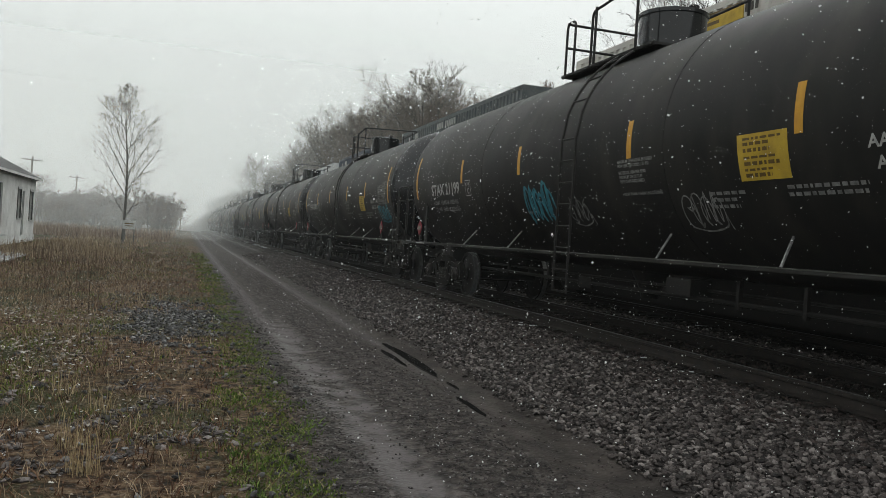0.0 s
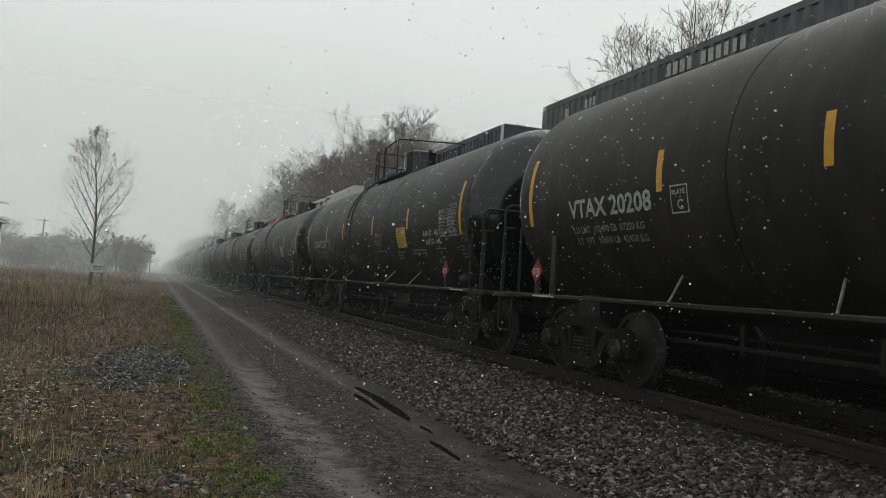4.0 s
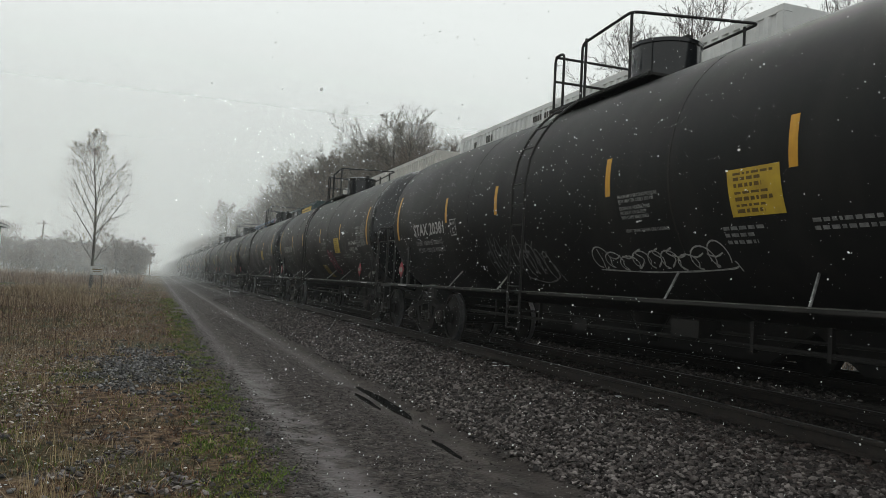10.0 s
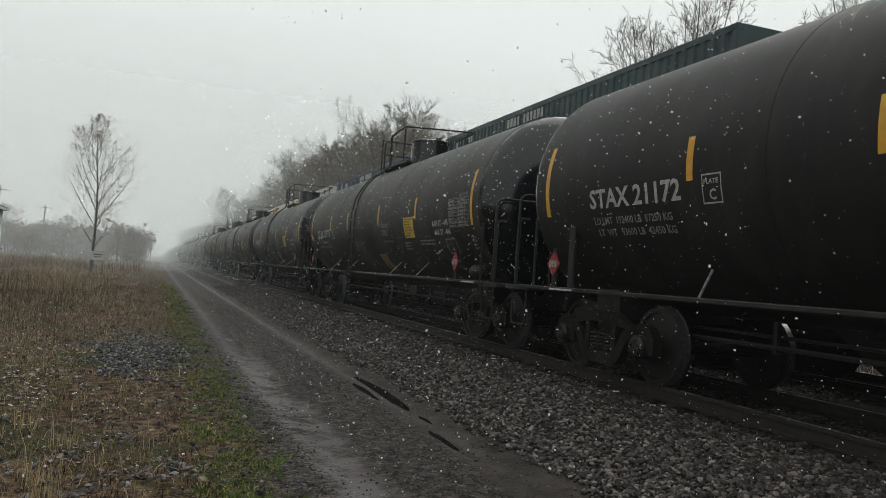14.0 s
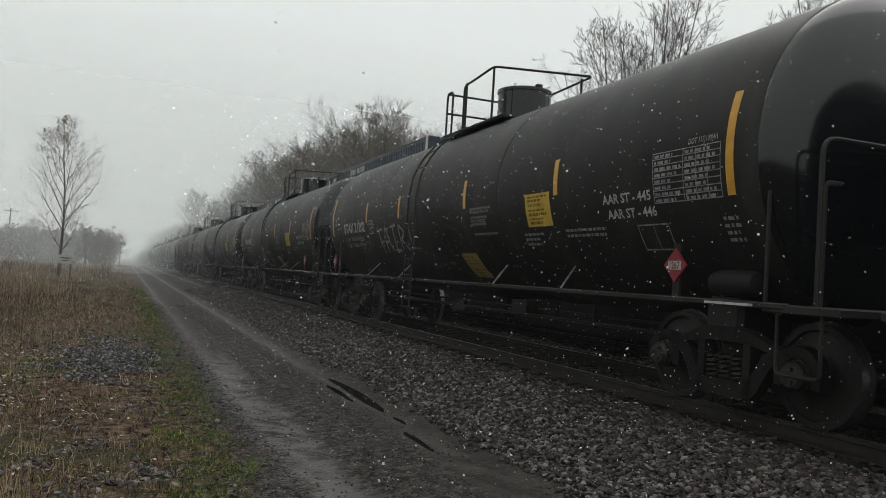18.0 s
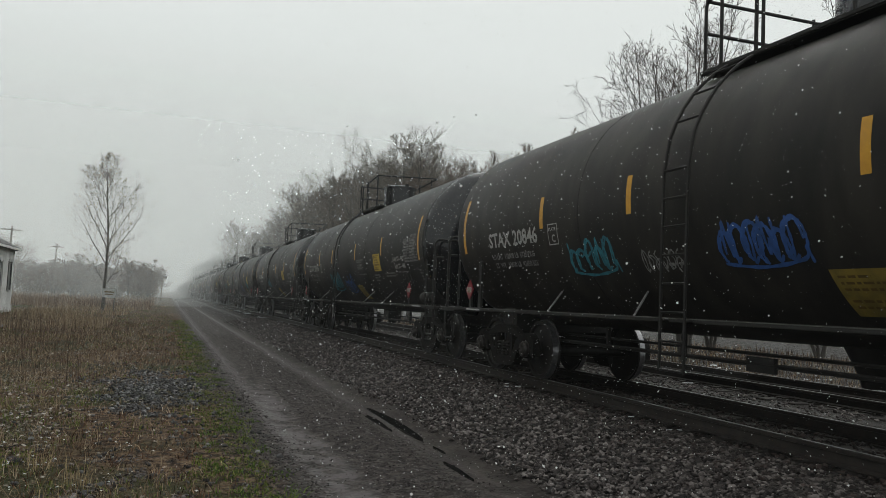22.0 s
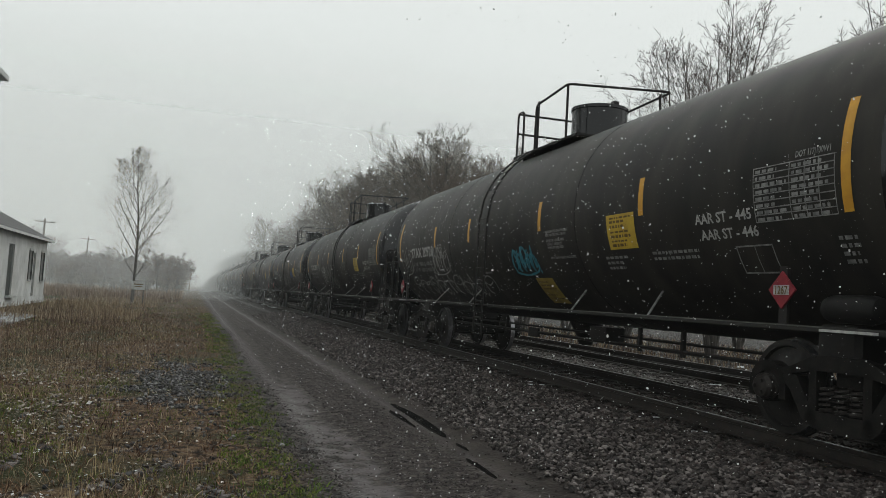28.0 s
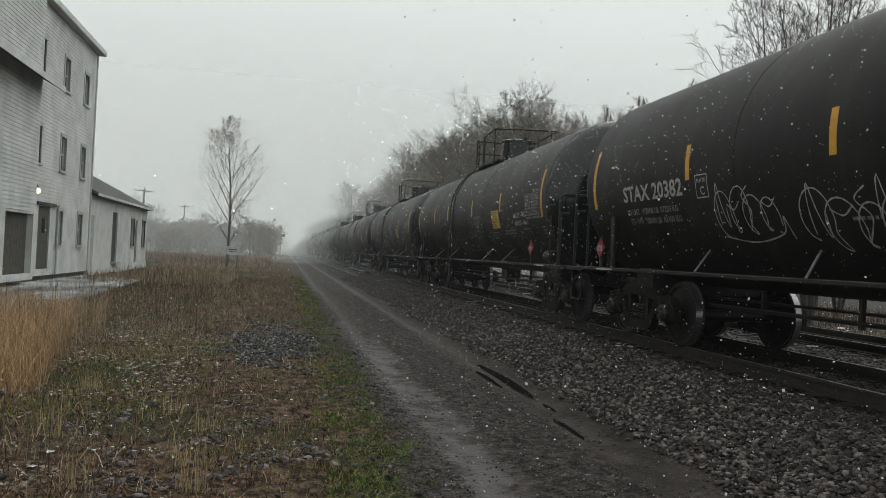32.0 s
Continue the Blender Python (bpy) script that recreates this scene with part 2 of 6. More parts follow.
    dry = n.new("ShaderNodeMix")
    dry.data_type = "FLOAT"
    l.new(step(1.60, 0.20), dry.inputs[0])
    dry.inputs[2].default_value = 0.9
    l.new(wet.outputs[0], dry.inputs[3])
    l.new(dry.outputs[0], p.inputs["Roughness"])
    p.inputs["Specular IOR Level"].default_value = 0.16
    hgt = n.new("ShaderNodeMath")
    l.new(fine.outputs["Fac"], hgt.inputs[0])
    l.new(vor.outputs["Distance"], hgt.inputs[1])
    bp = n.new("ShaderNodeBump")
    bp.inputs["Distance"].default_value = 0.04
    rough_bump = n.new("ShaderNodeMapRange")
    rough_bump.inputs["To Min"].default_value, rough_bump.inputs["To Max"].default_value = 0.9, 0.22
    l.new(flat.outputs[0], rough_bump.inputs[0])
    l.new(rough_bump.outputs[0], bp.inputs["Strength"])
    l.new(hgt.outputs[0], bp.inputs["Height"])
    l.new(bp.outputs[0], p.inputs["Normal"])
    return m


def haze_mat(name, share, top):
    """Flat sheet standing in for haze: lets most light by, lays a pale tone over the rest, fades out upwards."""
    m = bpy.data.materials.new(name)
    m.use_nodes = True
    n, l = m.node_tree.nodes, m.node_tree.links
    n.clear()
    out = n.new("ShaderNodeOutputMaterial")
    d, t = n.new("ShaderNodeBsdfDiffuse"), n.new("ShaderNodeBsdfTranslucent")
    # both sides together return more than falls on them, for the haze's pale glow
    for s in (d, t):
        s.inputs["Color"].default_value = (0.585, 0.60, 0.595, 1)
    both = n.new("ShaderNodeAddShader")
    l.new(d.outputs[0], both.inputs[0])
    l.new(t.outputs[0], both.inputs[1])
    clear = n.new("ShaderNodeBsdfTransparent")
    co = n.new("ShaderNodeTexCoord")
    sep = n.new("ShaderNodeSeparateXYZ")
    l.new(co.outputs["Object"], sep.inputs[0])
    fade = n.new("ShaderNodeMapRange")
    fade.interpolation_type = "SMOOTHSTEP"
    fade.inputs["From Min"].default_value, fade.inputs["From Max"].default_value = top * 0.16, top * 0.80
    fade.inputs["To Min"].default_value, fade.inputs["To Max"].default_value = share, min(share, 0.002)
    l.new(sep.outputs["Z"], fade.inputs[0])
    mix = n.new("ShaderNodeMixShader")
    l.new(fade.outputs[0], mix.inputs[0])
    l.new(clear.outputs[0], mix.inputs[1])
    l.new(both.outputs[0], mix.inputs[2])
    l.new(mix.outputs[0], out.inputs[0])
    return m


def thin_snow(name):
    """A thin wet flake: scatters the light that falls on either side of it."""
    m = bpy.data.materials.new(name)
    m.use_nodes = True
    n, l = m.node_tree.nodes, m.node_tree.links
    n.clear()
    out = n.new("ShaderNodeOutputMaterial")
    d, t = n.new("ShaderNodeBsdfDiffuse"), n.new("ShaderNodeBsdfTranslucent")
    for s in (d, t):
        s.inputs["Color"].default_value = (0.37, 0.375, 0.375, 1)
    both = n.new("ShaderNodeAddShader")
    l.new(d.outputs[0], both.inputs[0])
    l.new(t.outputs[0], both.inputs[1])
    l.new(both.outputs[0], out.inputs[0])
    return m


M = {
    "tank": tank_paint(),
    "ground": ground_mat(),
    "iron": mat("black_iron", (0.009, 0.0088, 0.0086), (0.016, 0.0145, 0.0135), 0.5, 0.0, 5, 0.15, 60, 0.75),
    "truck": mat("cast_steel_grime", (0.0055, 0.0052, 0.005), (0.0135, 0.0118, 0.0105), 0.6, 0.0, 7, 0.3, 30, 0.85, spec=0.18),
    "coil": mat("worn_steel", (0.034, 0.030, 0.028), (0.016, 0.0135, 0.012), 0.45, 0.2, 14, 0.1, 40),
    "wheel": mat("wheel_steel", (0.0055, 0.005, 0.0048), (0.0105, 0.009, 0.0082), 0.55, 0.0, 9, 0.1, 50),
    "tread": mat("polished_tread", (0.32, 0.32, 0.33), (0.22, 0.22, 0.23), 0.3, 0.9, 20),
    "rail": mat("rail_rust", (0.010, 0.008, 0.007), (0.020, 0.015, 0.012), 0.6, 0.0, 8, 0.2, 40, 0.8),
    "railhead": mat("rail_head", (0.10, 0.10, 0.10), (0.05, 0.048, 0.045), 0.4, 0.5, 10),
    "tie": mat("creosoted_tie", (0.008, 0.0065, 0.0055), (0.020, 0.016, 0.013), 0.75, 0, 10, 0.5, 50, 0.9, stretch=(0.4, 3, 3)),
    "snow": mat("wet_snow", (0.60, 0.62, 0.63), (0.42, 0.44, 0.45), 0.6, 0, 14, 0.4, 60),
    "flake": thin_snow("snow_flake"),
    "yellow": mat("reflective_yellow", (0.52, 0.27, 0.022), (0.44, 0.22, 0.02), 0.45, 0, 12, 0.05, 80),
    "panel": mat("yellow_panel", (0.48, 0.33, 0.03), (0.36, 0.24, 0.03), 0.55, 0, 7),
    # darker, duller yellow than the upper panel
    "panel_low": mat("dull_yellow_panel", (0.26, 0.19, 0.035), (0.16, 0.12, 0.03), 0.6, 0, 5),
    "white": mat("stencil_white", (0.38, 0.38, 0.365), (0.24, 0.24, 0.235), 0.65, 0, 18),
    "dim": mat("worn_stencil", (0.23, 0.23, 0.225), (0.11, 0.11, 0.11), 0.7, 0, 14),
    "print": mat("small_stencil", (0.26, 0.26, 0.255), (0.14, 0.14, 0.14), 0.7, 0, 14),
    "frost": mat("wet_snow_film", (0.13, 0.135, 0.135), (0.05, 0.052, 0.052), 0.6, 0, 9),
    "ink": mat("dark_ink", (0.13, 0.08, 0.018), (0.09, 0.06, 0.016), 0.6),
    "red": mat("placard_red", (0.22, 0.018, 0.028), (0.15, 0.014, 0.022), 0.5, 0, 20),
    "cyan": mat("cyan_spray", (0.035, 0.20, 0.25), (0.02, 0.11, 0.15), 0.6, 0, 9),
    "blue": mat("blue_spray", (0.03, 0.09, 0.28), (0.02, 0.06, 0.18), 0.6, 0, 9),
    "pink": mat("pink_spray", (0.19, 0.035, 0.065), (0.09, 0.018, 0.032), 0.6, 0, 9),
    "magenta": mat("magenta_paint", (0.36, 0.018, 0.10), (0.30, 0.02, 0.09), 0.5, 0, 6),
    "chalk": mat("white_spray", (0.13, 0.135, 0.135), (0.045, 0.045, 0.045), 0.7, 0, 6),
    "siding": mat("white_clapboard", (0.60, 0.61, 0.60), (0.46, 0.47, 0.46), 0.6, 0, 1.5, 0.15, 30, 0.8),
    "trim": mat("grey_trim", (0.42, 0.43, 0.42), (0.34, 0.35, 0.34), 0.6, 0, 4),
    "dark_wood": mat("dark_weathered_wood", (0.055, 0.052, 0.046), (0.085, 0.08, 0.07), 0.75, 0, 6, 0.3, 30),
    "shutter": mat("dark_green_shutter", (0.030, 0.036, 0.033), (0.05, 0.055, 0.05), 0.65, 0, 6),
    "roof": mat("dark_shingle", (0.040, 0.040, 0.042), (0.085, 0.085, 0.085), 0.8, 0, 5, 0.4, 25),
    "stone": mat("foundation_stone", (0.09, 0.085, 0.08), (0.16, 0.15, 0.14), 0.85, 0, 5, 0.5, 14),
    "barn": mat("old_barn_boards", (0.085, 0.070, 0.060), (0.13, 0.11, 0.095), 0.85, 0, 2, 0.2, 20),
    "pole": mat("pole_wood", (0.070, 0.058, 0.048), (0.11, 0.095, 0.08), 0.85, 0, 6, 0.3, 30),
    "bark": mat("grey_bark", (0.034, 0.030, 0.026), (0.070, 0.062, 0.054), 0.85, 0, 5, 0.5, 25, stretch=(1, 1, 0.3)),
    # farther trees' twigs paler than near ones: some haze put into their colour
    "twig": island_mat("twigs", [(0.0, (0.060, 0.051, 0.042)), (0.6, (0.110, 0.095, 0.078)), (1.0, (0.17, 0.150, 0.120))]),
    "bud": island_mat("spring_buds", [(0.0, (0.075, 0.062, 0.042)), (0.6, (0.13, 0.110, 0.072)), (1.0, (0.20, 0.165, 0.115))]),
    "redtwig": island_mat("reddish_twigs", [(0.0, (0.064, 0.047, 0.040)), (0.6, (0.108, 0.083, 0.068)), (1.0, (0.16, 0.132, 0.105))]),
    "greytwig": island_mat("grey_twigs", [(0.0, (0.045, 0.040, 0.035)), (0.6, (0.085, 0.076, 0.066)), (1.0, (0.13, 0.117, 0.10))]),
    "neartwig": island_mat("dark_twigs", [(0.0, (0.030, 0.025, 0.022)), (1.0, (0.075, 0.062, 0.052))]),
    "ballast": island_mat("ballast_stone", [(0.0, (0.011, 0.0092, 0.009)), (0.35, (0.031, 0.0255, 0.0245)), (0.75, (0.068, 0.057, 0.054)), (1.0, (0.17, 0.15, 0.143))], 0.6, 0.2),
    "redstone": island_mat("rusty_ballast", [(0.0, (0.007, 0.0055, 0.005)), (0.5, (0.020, 0.0145, 0.0135)), (1.0, (0.060, 0.044, 0.040))], 0.6, 0.2),
    "bluestone": island_mat("blue_grey_stone", [(0.0, (0.013, 0.0125, 0.0128)), (0.4, (0.038, 0.0365, 0.0375)), (0.8, (0.080, 0.078, 0.080)), (1.0, (0.18, 0.178, 0.178))], 0.6, 0.2),
    "grit": island_mat("lane_grit_stone", [(0.0, (0.010, 0.0086, 0.0086)), (0.5, (0.034, 0.0285, 0.0285)), (0.9, (0.080, 0.069, 0.067)), (1.0, (0.18, 0.17, 0.165))], 0.6, 0.2),
    "dry": island_mat("dry_grass", [(0.0, (0.022, 0.014, 0.009)), (0.35, (0.080, 0.050, 0.031)), (0.7, (0.17, 0.115, 0.073)), (0.92, (0.30, 0.225, 0.15)), (1.0, (0.48, 0.40, 0.29))]),
    "russet": island_mat("russet_litter_grass", [(0.0, (0.020, 0.011, 0.008)), (0.40, (0.080, 0.041, 0.025)), (0.80, (0.19, 0.108, 0.066)), (0.95, (0.36, 0.26, 0.17)), (1.0, (0.50, 0.42, 0.31))]),
    "straw": island_mat("pale_straw", [(0.0, (0.22, 0.155, 0.085)), (0.5, (0.36, 0.27, 0.15)), (1.0, (0.50, 0.41, 0.25))]),
    "golden": island_mat("golden_grass", [(0.0, (0.20, 0.118, 0.060)), (0.5, (0.38, 0.245, 0.13)), (1.0, (0.56, 0.40, 0.24))]),
    "tan": island_mat("tan_grass", [(0.0, (0.13, 0.092, 0.058)), (0.5, (0.25, 0.185, 0.122)), (1.0, (0.42, 0.335, 0.23))]),
    "green": island_mat("green_grass", [(0.0, (0.030, 0.040, 0.010)), (0.4, (0.082, 0.112, 0.021)), (0.75, (0.150, 0.190, 0.038)), (0.92, (0.19, 0.170, 0.075)), (1.0, (0.28, 0.24, 0.13))]),
    "leafgreen": island_mat("fresh_weed_leaves", [(0.0, (0.026, 0.046, 0.010)), (0.5, (0.062, 0.102, 0.020)), (1.0, (0.125, 0.180, 0.042))]),
    "stalk": island_mat("dead_stalks", [(0.0, (0.040, 0.026, 0.020)), (0.7, (0.120, 0.080, 0.060)), (1.0, (0.24, 0.18, 0.13))]),
    "weed": island_mat("brown_weeds", [(0.0, (0.075, 0.050, 0.038)), (0.5, (0.185, 0.130, 0.096)), (1.0, (0.35, 0.28, 0.21))]),
    "pale": island_mat("pale_litter", [(0.0, (0.10, 0.085, 0.068)), (0.6, (0.20, 0.175, 0.145)), (0.95, (0.33, 0.30, 0.265)), (1.0, (0.50, 0.48, 0.45))]),
    "litter": island_mat("leaf_litter", [(0.0, (0.020, 0.012, 0.009)), (0.45, (0.060, 0.036, 0.025)), (0.8, (0.13, 0.092, 0.068)), (0.93, (0.26, 0.22, 0.18)), (1.0, (0.48, 0.46, 0.43))]),
    "drive": mat("snow_dusted_gravel", (0.07, 0.07, 0.066), (0.40, 0.42, 0.42), 0.8, 0, 1.1, 0.4, 30, stretch=(1, 0.35, 1)),
}


def gloss_mat(name, color, rough):
    m, n, l, p = nodes_of(name)
    p.inputs["Base Color"].default_value = (*color, 1)
    p.inputs["Roughness"].default_value = rough
    return m


M["gloss_black"] = mat("glossy_black_paint", (0.0045, 0.0052, 0.0066), (0.007, 0.008, 0.0098), 0.10, 0, 3, 0.03, 12, 0.17, spec=0.48)
M["water"] = gloss_mat("puddle_water", (0.010, 0.010, 0.010), 0.06)
M["glass"] = gloss_mat("window_glass", (0.020, 0.022, 0.024), 0.08)


def glow_mat(name, color, strength):
    m, n, l, p = nodes_of(name)
    p.inputs["Base Color"].default_value = (*color, 1)
    p.inputs["Emission Color"].default_value = (*color, 1)
    p.inputs["Emission Strength"].default_value = strength
    return m


M["lamp"] = glow_mat("lit_bulb", (1.0, 0.86, 0.55), 2.5)


# ---- mesh tools ----
class Geo:
    """Vertices and faces gathered for one mesh."""

    def __init__(self):
        self.v, self.f = [], []

    def add(self, verts, faces):
        o = len(self.v)
        self.v += [tuple(p) for p in verts]
        self.f += [tuple(i + o for i in q) for q in faces]
        return self

    def box(self, cx, cy, cz, sx, sy, sz, m=None, bevel=0.0):
        x, y, z = sx / 2, sy / 2, sz / 2
        if bevel:
            b = min(bevel, x * 0.9, y * 0.9, z * 0.9)
            vs = []
            for sxx in (-1, 1):
                for syy in (-1, 1):
                    for szz in (-1, 1):
                        vs += [(sxx * (x - b), syy * (y - b), szz * z), (sxx * (x - b), syy * y, szz * (z - b)), (sxx * x, syy * (y - b), szz * (z - b))]
            bm = bmesh.new()
            for p in vs:
                bm.verts.new(p)
            bmesh.ops.convex_hull(bm, input=bm.verts)
            bm.verts.index_update()
            vs = [tuple(q.co) for q in bm.verts]
            fs = [tuple(q.index for q in f.verts) for f in bm.faces]
            bm.free()
        else:
            vs = [(-x, -y, -z), (x, -y, -z), (x, y, -z), (-x, y, -z), (-x, -y, z), (x, -y, z), (x, y, z), (-x, y, z)]
            fs = [(0, 3, 2, 1), (4, 5, 6, 7), (0, 1, 5, 4), (1, 2, 6, 5), (2, 3, 7, 6), (3, 0, 4, 7)]
        if m is not None:
            vs = [tuple(m @ Vector(p)) for p in vs]
        return self.add([(p[0] + cx, p[1] + cy, p[2] + cz) for p in vs], fs)

    def tube(self, pts, r, sides=6, cap=True):
        """A round bar along points; r: one radius or one for each point."""
        pts = [Vector(p) for p in pts]
        rr = r if isinstance(r, (list, tuple)) else [r] * len(pts)
        vs, fs = [], []
        side = None
        for i, p in enumerate(pts):
            d = (pts[min(i + 1, len(pts) - 1)] - pts[max(i - 1, 0)]).normalized()
            if side is None:
                side = d.orthogonal().normalized()
            side = (side - d * side.dot(d))
            side = side.normalized() if side.length > 1e-6 else d.orthogonal().normalized()
            up = d.cross(side)
            for k in range(sides):
                a = 2 * math.pi * k / sides
                vs.append(p + (side * math.cos(a) + up * math.sin(a)) * rr[i])
        for i in range(len(pts) - 1):
            for k in range(sides):
                a, b = i * sides + k, i * sides + (k + 1) % sides
                fs.append((a, b, b + sides, a + sides))
        if cap:
            fs.append(tuple(reversed(range(sides))))
            fs.append(tuple(range((len(pts) - 1) * sides, len(pts) * sides)))
        return self.add(vs, fs)

    def lathe(self, prof, sides=32, axis="y", centre=(0, 0, 0)):
        """Turn (radius, along) pairs round an axis."""
        vs, fs = [], []
        cx, cy, cz = centre
        for r, s in prof:
            for k in range(sides):
                a = 2 * math.pi * k / sides
                c, d = r * math.cos(a), r * math.sin(a)
                vs.append({"y": (cx + c, cy + s, cz + d), "x": (cx + s, cy + c, cz + d), "z": (cx + c, cy + d, cz + s)}[axis])
        for i in range(len(prof) - 1):
            for k in range(sides):
                a, b = i * sides + k, i * sides + (k + 1) % sides
                fs.append((a, b, b + sides, a + sides))
        fs.append(tuple(reversed(range(sides))))
        fs.append(tuple(range((len(prof) - 1) * sides, len(prof) * sides)))
        return self.add(vs, fs)

    def slab(self, outline, axis, a, b):
        """Thick plate: an outline of (u, w) pairs, from a to b along an axis ('x': u=y, w=z; 'y': u=x, w=z; 'z': u=x, w=y)."""
        k = len(outline)
        def at(u, w, s):
            return {"x": (s, u, w), "y": (u, s, w), "z": (u, w, s)}[axis]
        vs = [at(u, w, a) for u, w in outline] + [at(u, w, b) for u, w in outline]
        fs = [tuple(range(k)), tuple(reversed(range(k, 2 * k)))]
        fs += [(i, i + k, (i + 1) % k + k, (i + 1) % k) for i in range(k)]
        return self.add(vs, fs)

    def mesh(self, name, material, smooth=False):
        me = bpy.data.meshes.new(name)
        me.from_pydata(self.v, [], self.f)
        if material is not None:
            me.materials.append(material)
        if smooth:
            me.polygons.foreach_set("use_smooth", [True] * len(me.polygons))
            me.set_sharp_from_angle(angle=radians(38))
        me.update()
        return me


def part(name, geo, material, parent, label="", smooth=False, m=None):
    ob = new(name, geo if isinstance(geo, bpy.types.Mesh) else geo.mesh(name, material, smooth))
    ob.parent = parent
    if m is not None:
        ob.matrix_basis = m
    if label:
        tagged(ob, label)
    return ob


def thing(name, label, category, group="", kind="", m=None):
    ob = new(name)
    if m is not None:
        ob.matrix_basis = m
    return tagged(ob, label, category, group, kind)


def solid(name, geo, material, label, category, group="", kind="", smooth=False, m=None):
    ob = new(name, geo if isinstance(geo, bpy.types.Mesh) else geo.mesh(name, material, smooth))
    if m is not None:
        ob.matrix_basis = m
    return tagged(ob, label, category, group, kind)


def text_shape(words, cap):
    """Flat letters of the built-in font as (verts, faces, width), their capitals cap metres high, starting at the origin."""
    cu = bpy.data.curves.new("letters", "FONT")
    cu.body, cu.size = words, cap / 0.70
    cu.resolution_u = 2
    cu.offset = cap * 0.035
    tmp = bpy.data.objects.new("letters", cu)
    scene.collection.objects.link(tmp)
    me = bpy.data.meshes.new_from_object(tmp)
    vs = [tuple(v.co) for v in me.vertices]
    fs = [tuple(p.vertices) for p in me.polygons]
    bpy.data.objects.remove(tmp)
    bpy.data.meshes.remove(me)
    bpy.data.curves.remove(cu)
    width = max((v[0] for v in vs), default=0.0)
    return vs, fs, width


# ---- ground: one sheet to the horizon ----
XA, XB = 6.4, 10.35        # centre lines of the two tracks
TIE_TOP = -0.17


def smooth(a, b, x):
    t = min(1.0, max(0.0, (x - a) / (b - a)))
    return t * t * (3 - 2 * t)


def ground_z(x, y):
    """Height of the ground: field, lane with two wheel ruts, ballast bed under both tracks."""
    z = -0.45
    z += (smooth(3.0, 4.75, x) - smooth(XB + 1.6, XB + 3.4, x)) * 0.262
    if x < 0.9:
        z += 0.05 * noise.noise((x * 0.7, y * 0.5, 3.0)) * smooth(0.9, -0.3, x) + 0.02 * noise.noise((x * 3, y * 3, 7.0))
    for rut, depth in ((1.55, 0.030), (2.88, 0.050)):
        z -= depth * math.exp(-((x - rut) / 0.20) ** 2) * (0.75 + 0.6 * noise.noise((rut, y * 0.35, 1.0)))
    if 1.0 < x < 3.2:
        z += 0.012 * noise.noise((x * 4, y * 4, 2.0))
    if x > XB + 3:
        z += 0.12 * noise.noise((x * 0.2, y * 0.2, 5.0))
    return z


xs = [-700, -300, -140, -70, -40, -26, -18, -14, -11] + [-9 + 0.5 * i for i in range(17)] + [-0.7 + 0.1 * i for i in range(60)]
xs += [5.4 + 0.6 * i for i in range(15)] + [15, 18, 24, 34, 60, 120, 300, 700]
ys = [-200, -60, -20, -8] + [-4 + 0.25 * i for i in range(120)] + [26 + 1.0 * i for i in range(40)] + [68, 75, 85, 100, 130, 180, 260, 400, 700, 1400]
g = Geo()
g.v = [(x, y, ground_z(x, y)) for y in ys for x in xs]
nx = len(xs)
g.f = [(j * nx + i, j * nx + i + 1, (j + 1) * nx + i + 1, (j + 1) * nx + i) for j in range(len(ys) - 1) for i in range(nx - 1)]
solid("ground", g, M["ground"], "wet grassy ground with a cinder lane and ballast bed", "ground", kind="structure", smooth=True)

# puddles that stand in the wheel rut
rnd = random.Random(5)


def puddle(x, y, length, width):
    pts, k = [], 22
    for i in range(k):
        a = 2 * math.pi * i / k
        w = 1 + 0.25 * math.sin(3 * a + x * 5) + 0.12 * rnd.uniform(-1, 1)
        pts.append((width / 2 * math.cos(a) * w, length / 2 * math.sin(a) * (1 + 0.1 * rnd.uniform(-1, 1))))
    low = ground_z(x, y) + 0.012
    g = Geo().slab(pts, "z", -0.03, 0.0)
    return solid("puddle", g, M["water"], "narrow dark puddle in a muddy wheel rut", "puddle", "puddles in the lane", m=pose(x, y, low))


for px, py, pl_, pw in ((2.90, 10.1, 2.6, 0.15), (2.66, 9.9, 1.3, 0.08), (2.68, 7.0, 0.8, 0.06), (2.88, 8.1, 0.4, 0.04)):
    puddle(px, py, pl_, pw)


# ---- tracks ----
def rail_section(x):
    return [(x - 0.07, -0.155), (x + 0.07, -0.155), (x + 0.07, -0.143), (x + 0.012, -0.125), (x + 0.010, -0.045), (x + 0.035, -0.036),
            (x + 0.035, -0.006), (x + 0.027, 0.0), (x - 0.027, 0.0), (x - 0.035, -0.006), (x - 0.035, -0.036), (x - 0.010, -0.045), (x - 0.012, -0.125), (x - 0.07, -0.143)]


def track(name, xc, label):
    root = thing(name, label, "railway track", "parallel tracks", "structure")
    for s in (-1, 1):
        x = xc + s * 0.7525
        r = part("rail", Geo().slab(rail_section(x), "y", -60, 620), M["rail"], root, "rusty steel rail")
        part("rail_head", Geo().box(x, 280, 0.0015, 0.052, 680, 0.003), M["railhead"], r, "bright worn running surface")
    return root


track_near = track("track_near", XA, "railway track on dark wooden ties in grey ballast")
track_far = track("track_far", XB, "second railway track on snow-dusted ties")

# ---- tank cars ----
ZC, RT, HALF = 2.40, 1.55, 7.26
PITCH = 16.956


def wrap(v, b, out=0.0):
    """A point on the near side of the shell: v along the car, b up round the curve from mid-height."""
    a = b / RT
    return (-(RT + out) * math.cos(a), v, ZC + (RT + out) * math.sin(a))


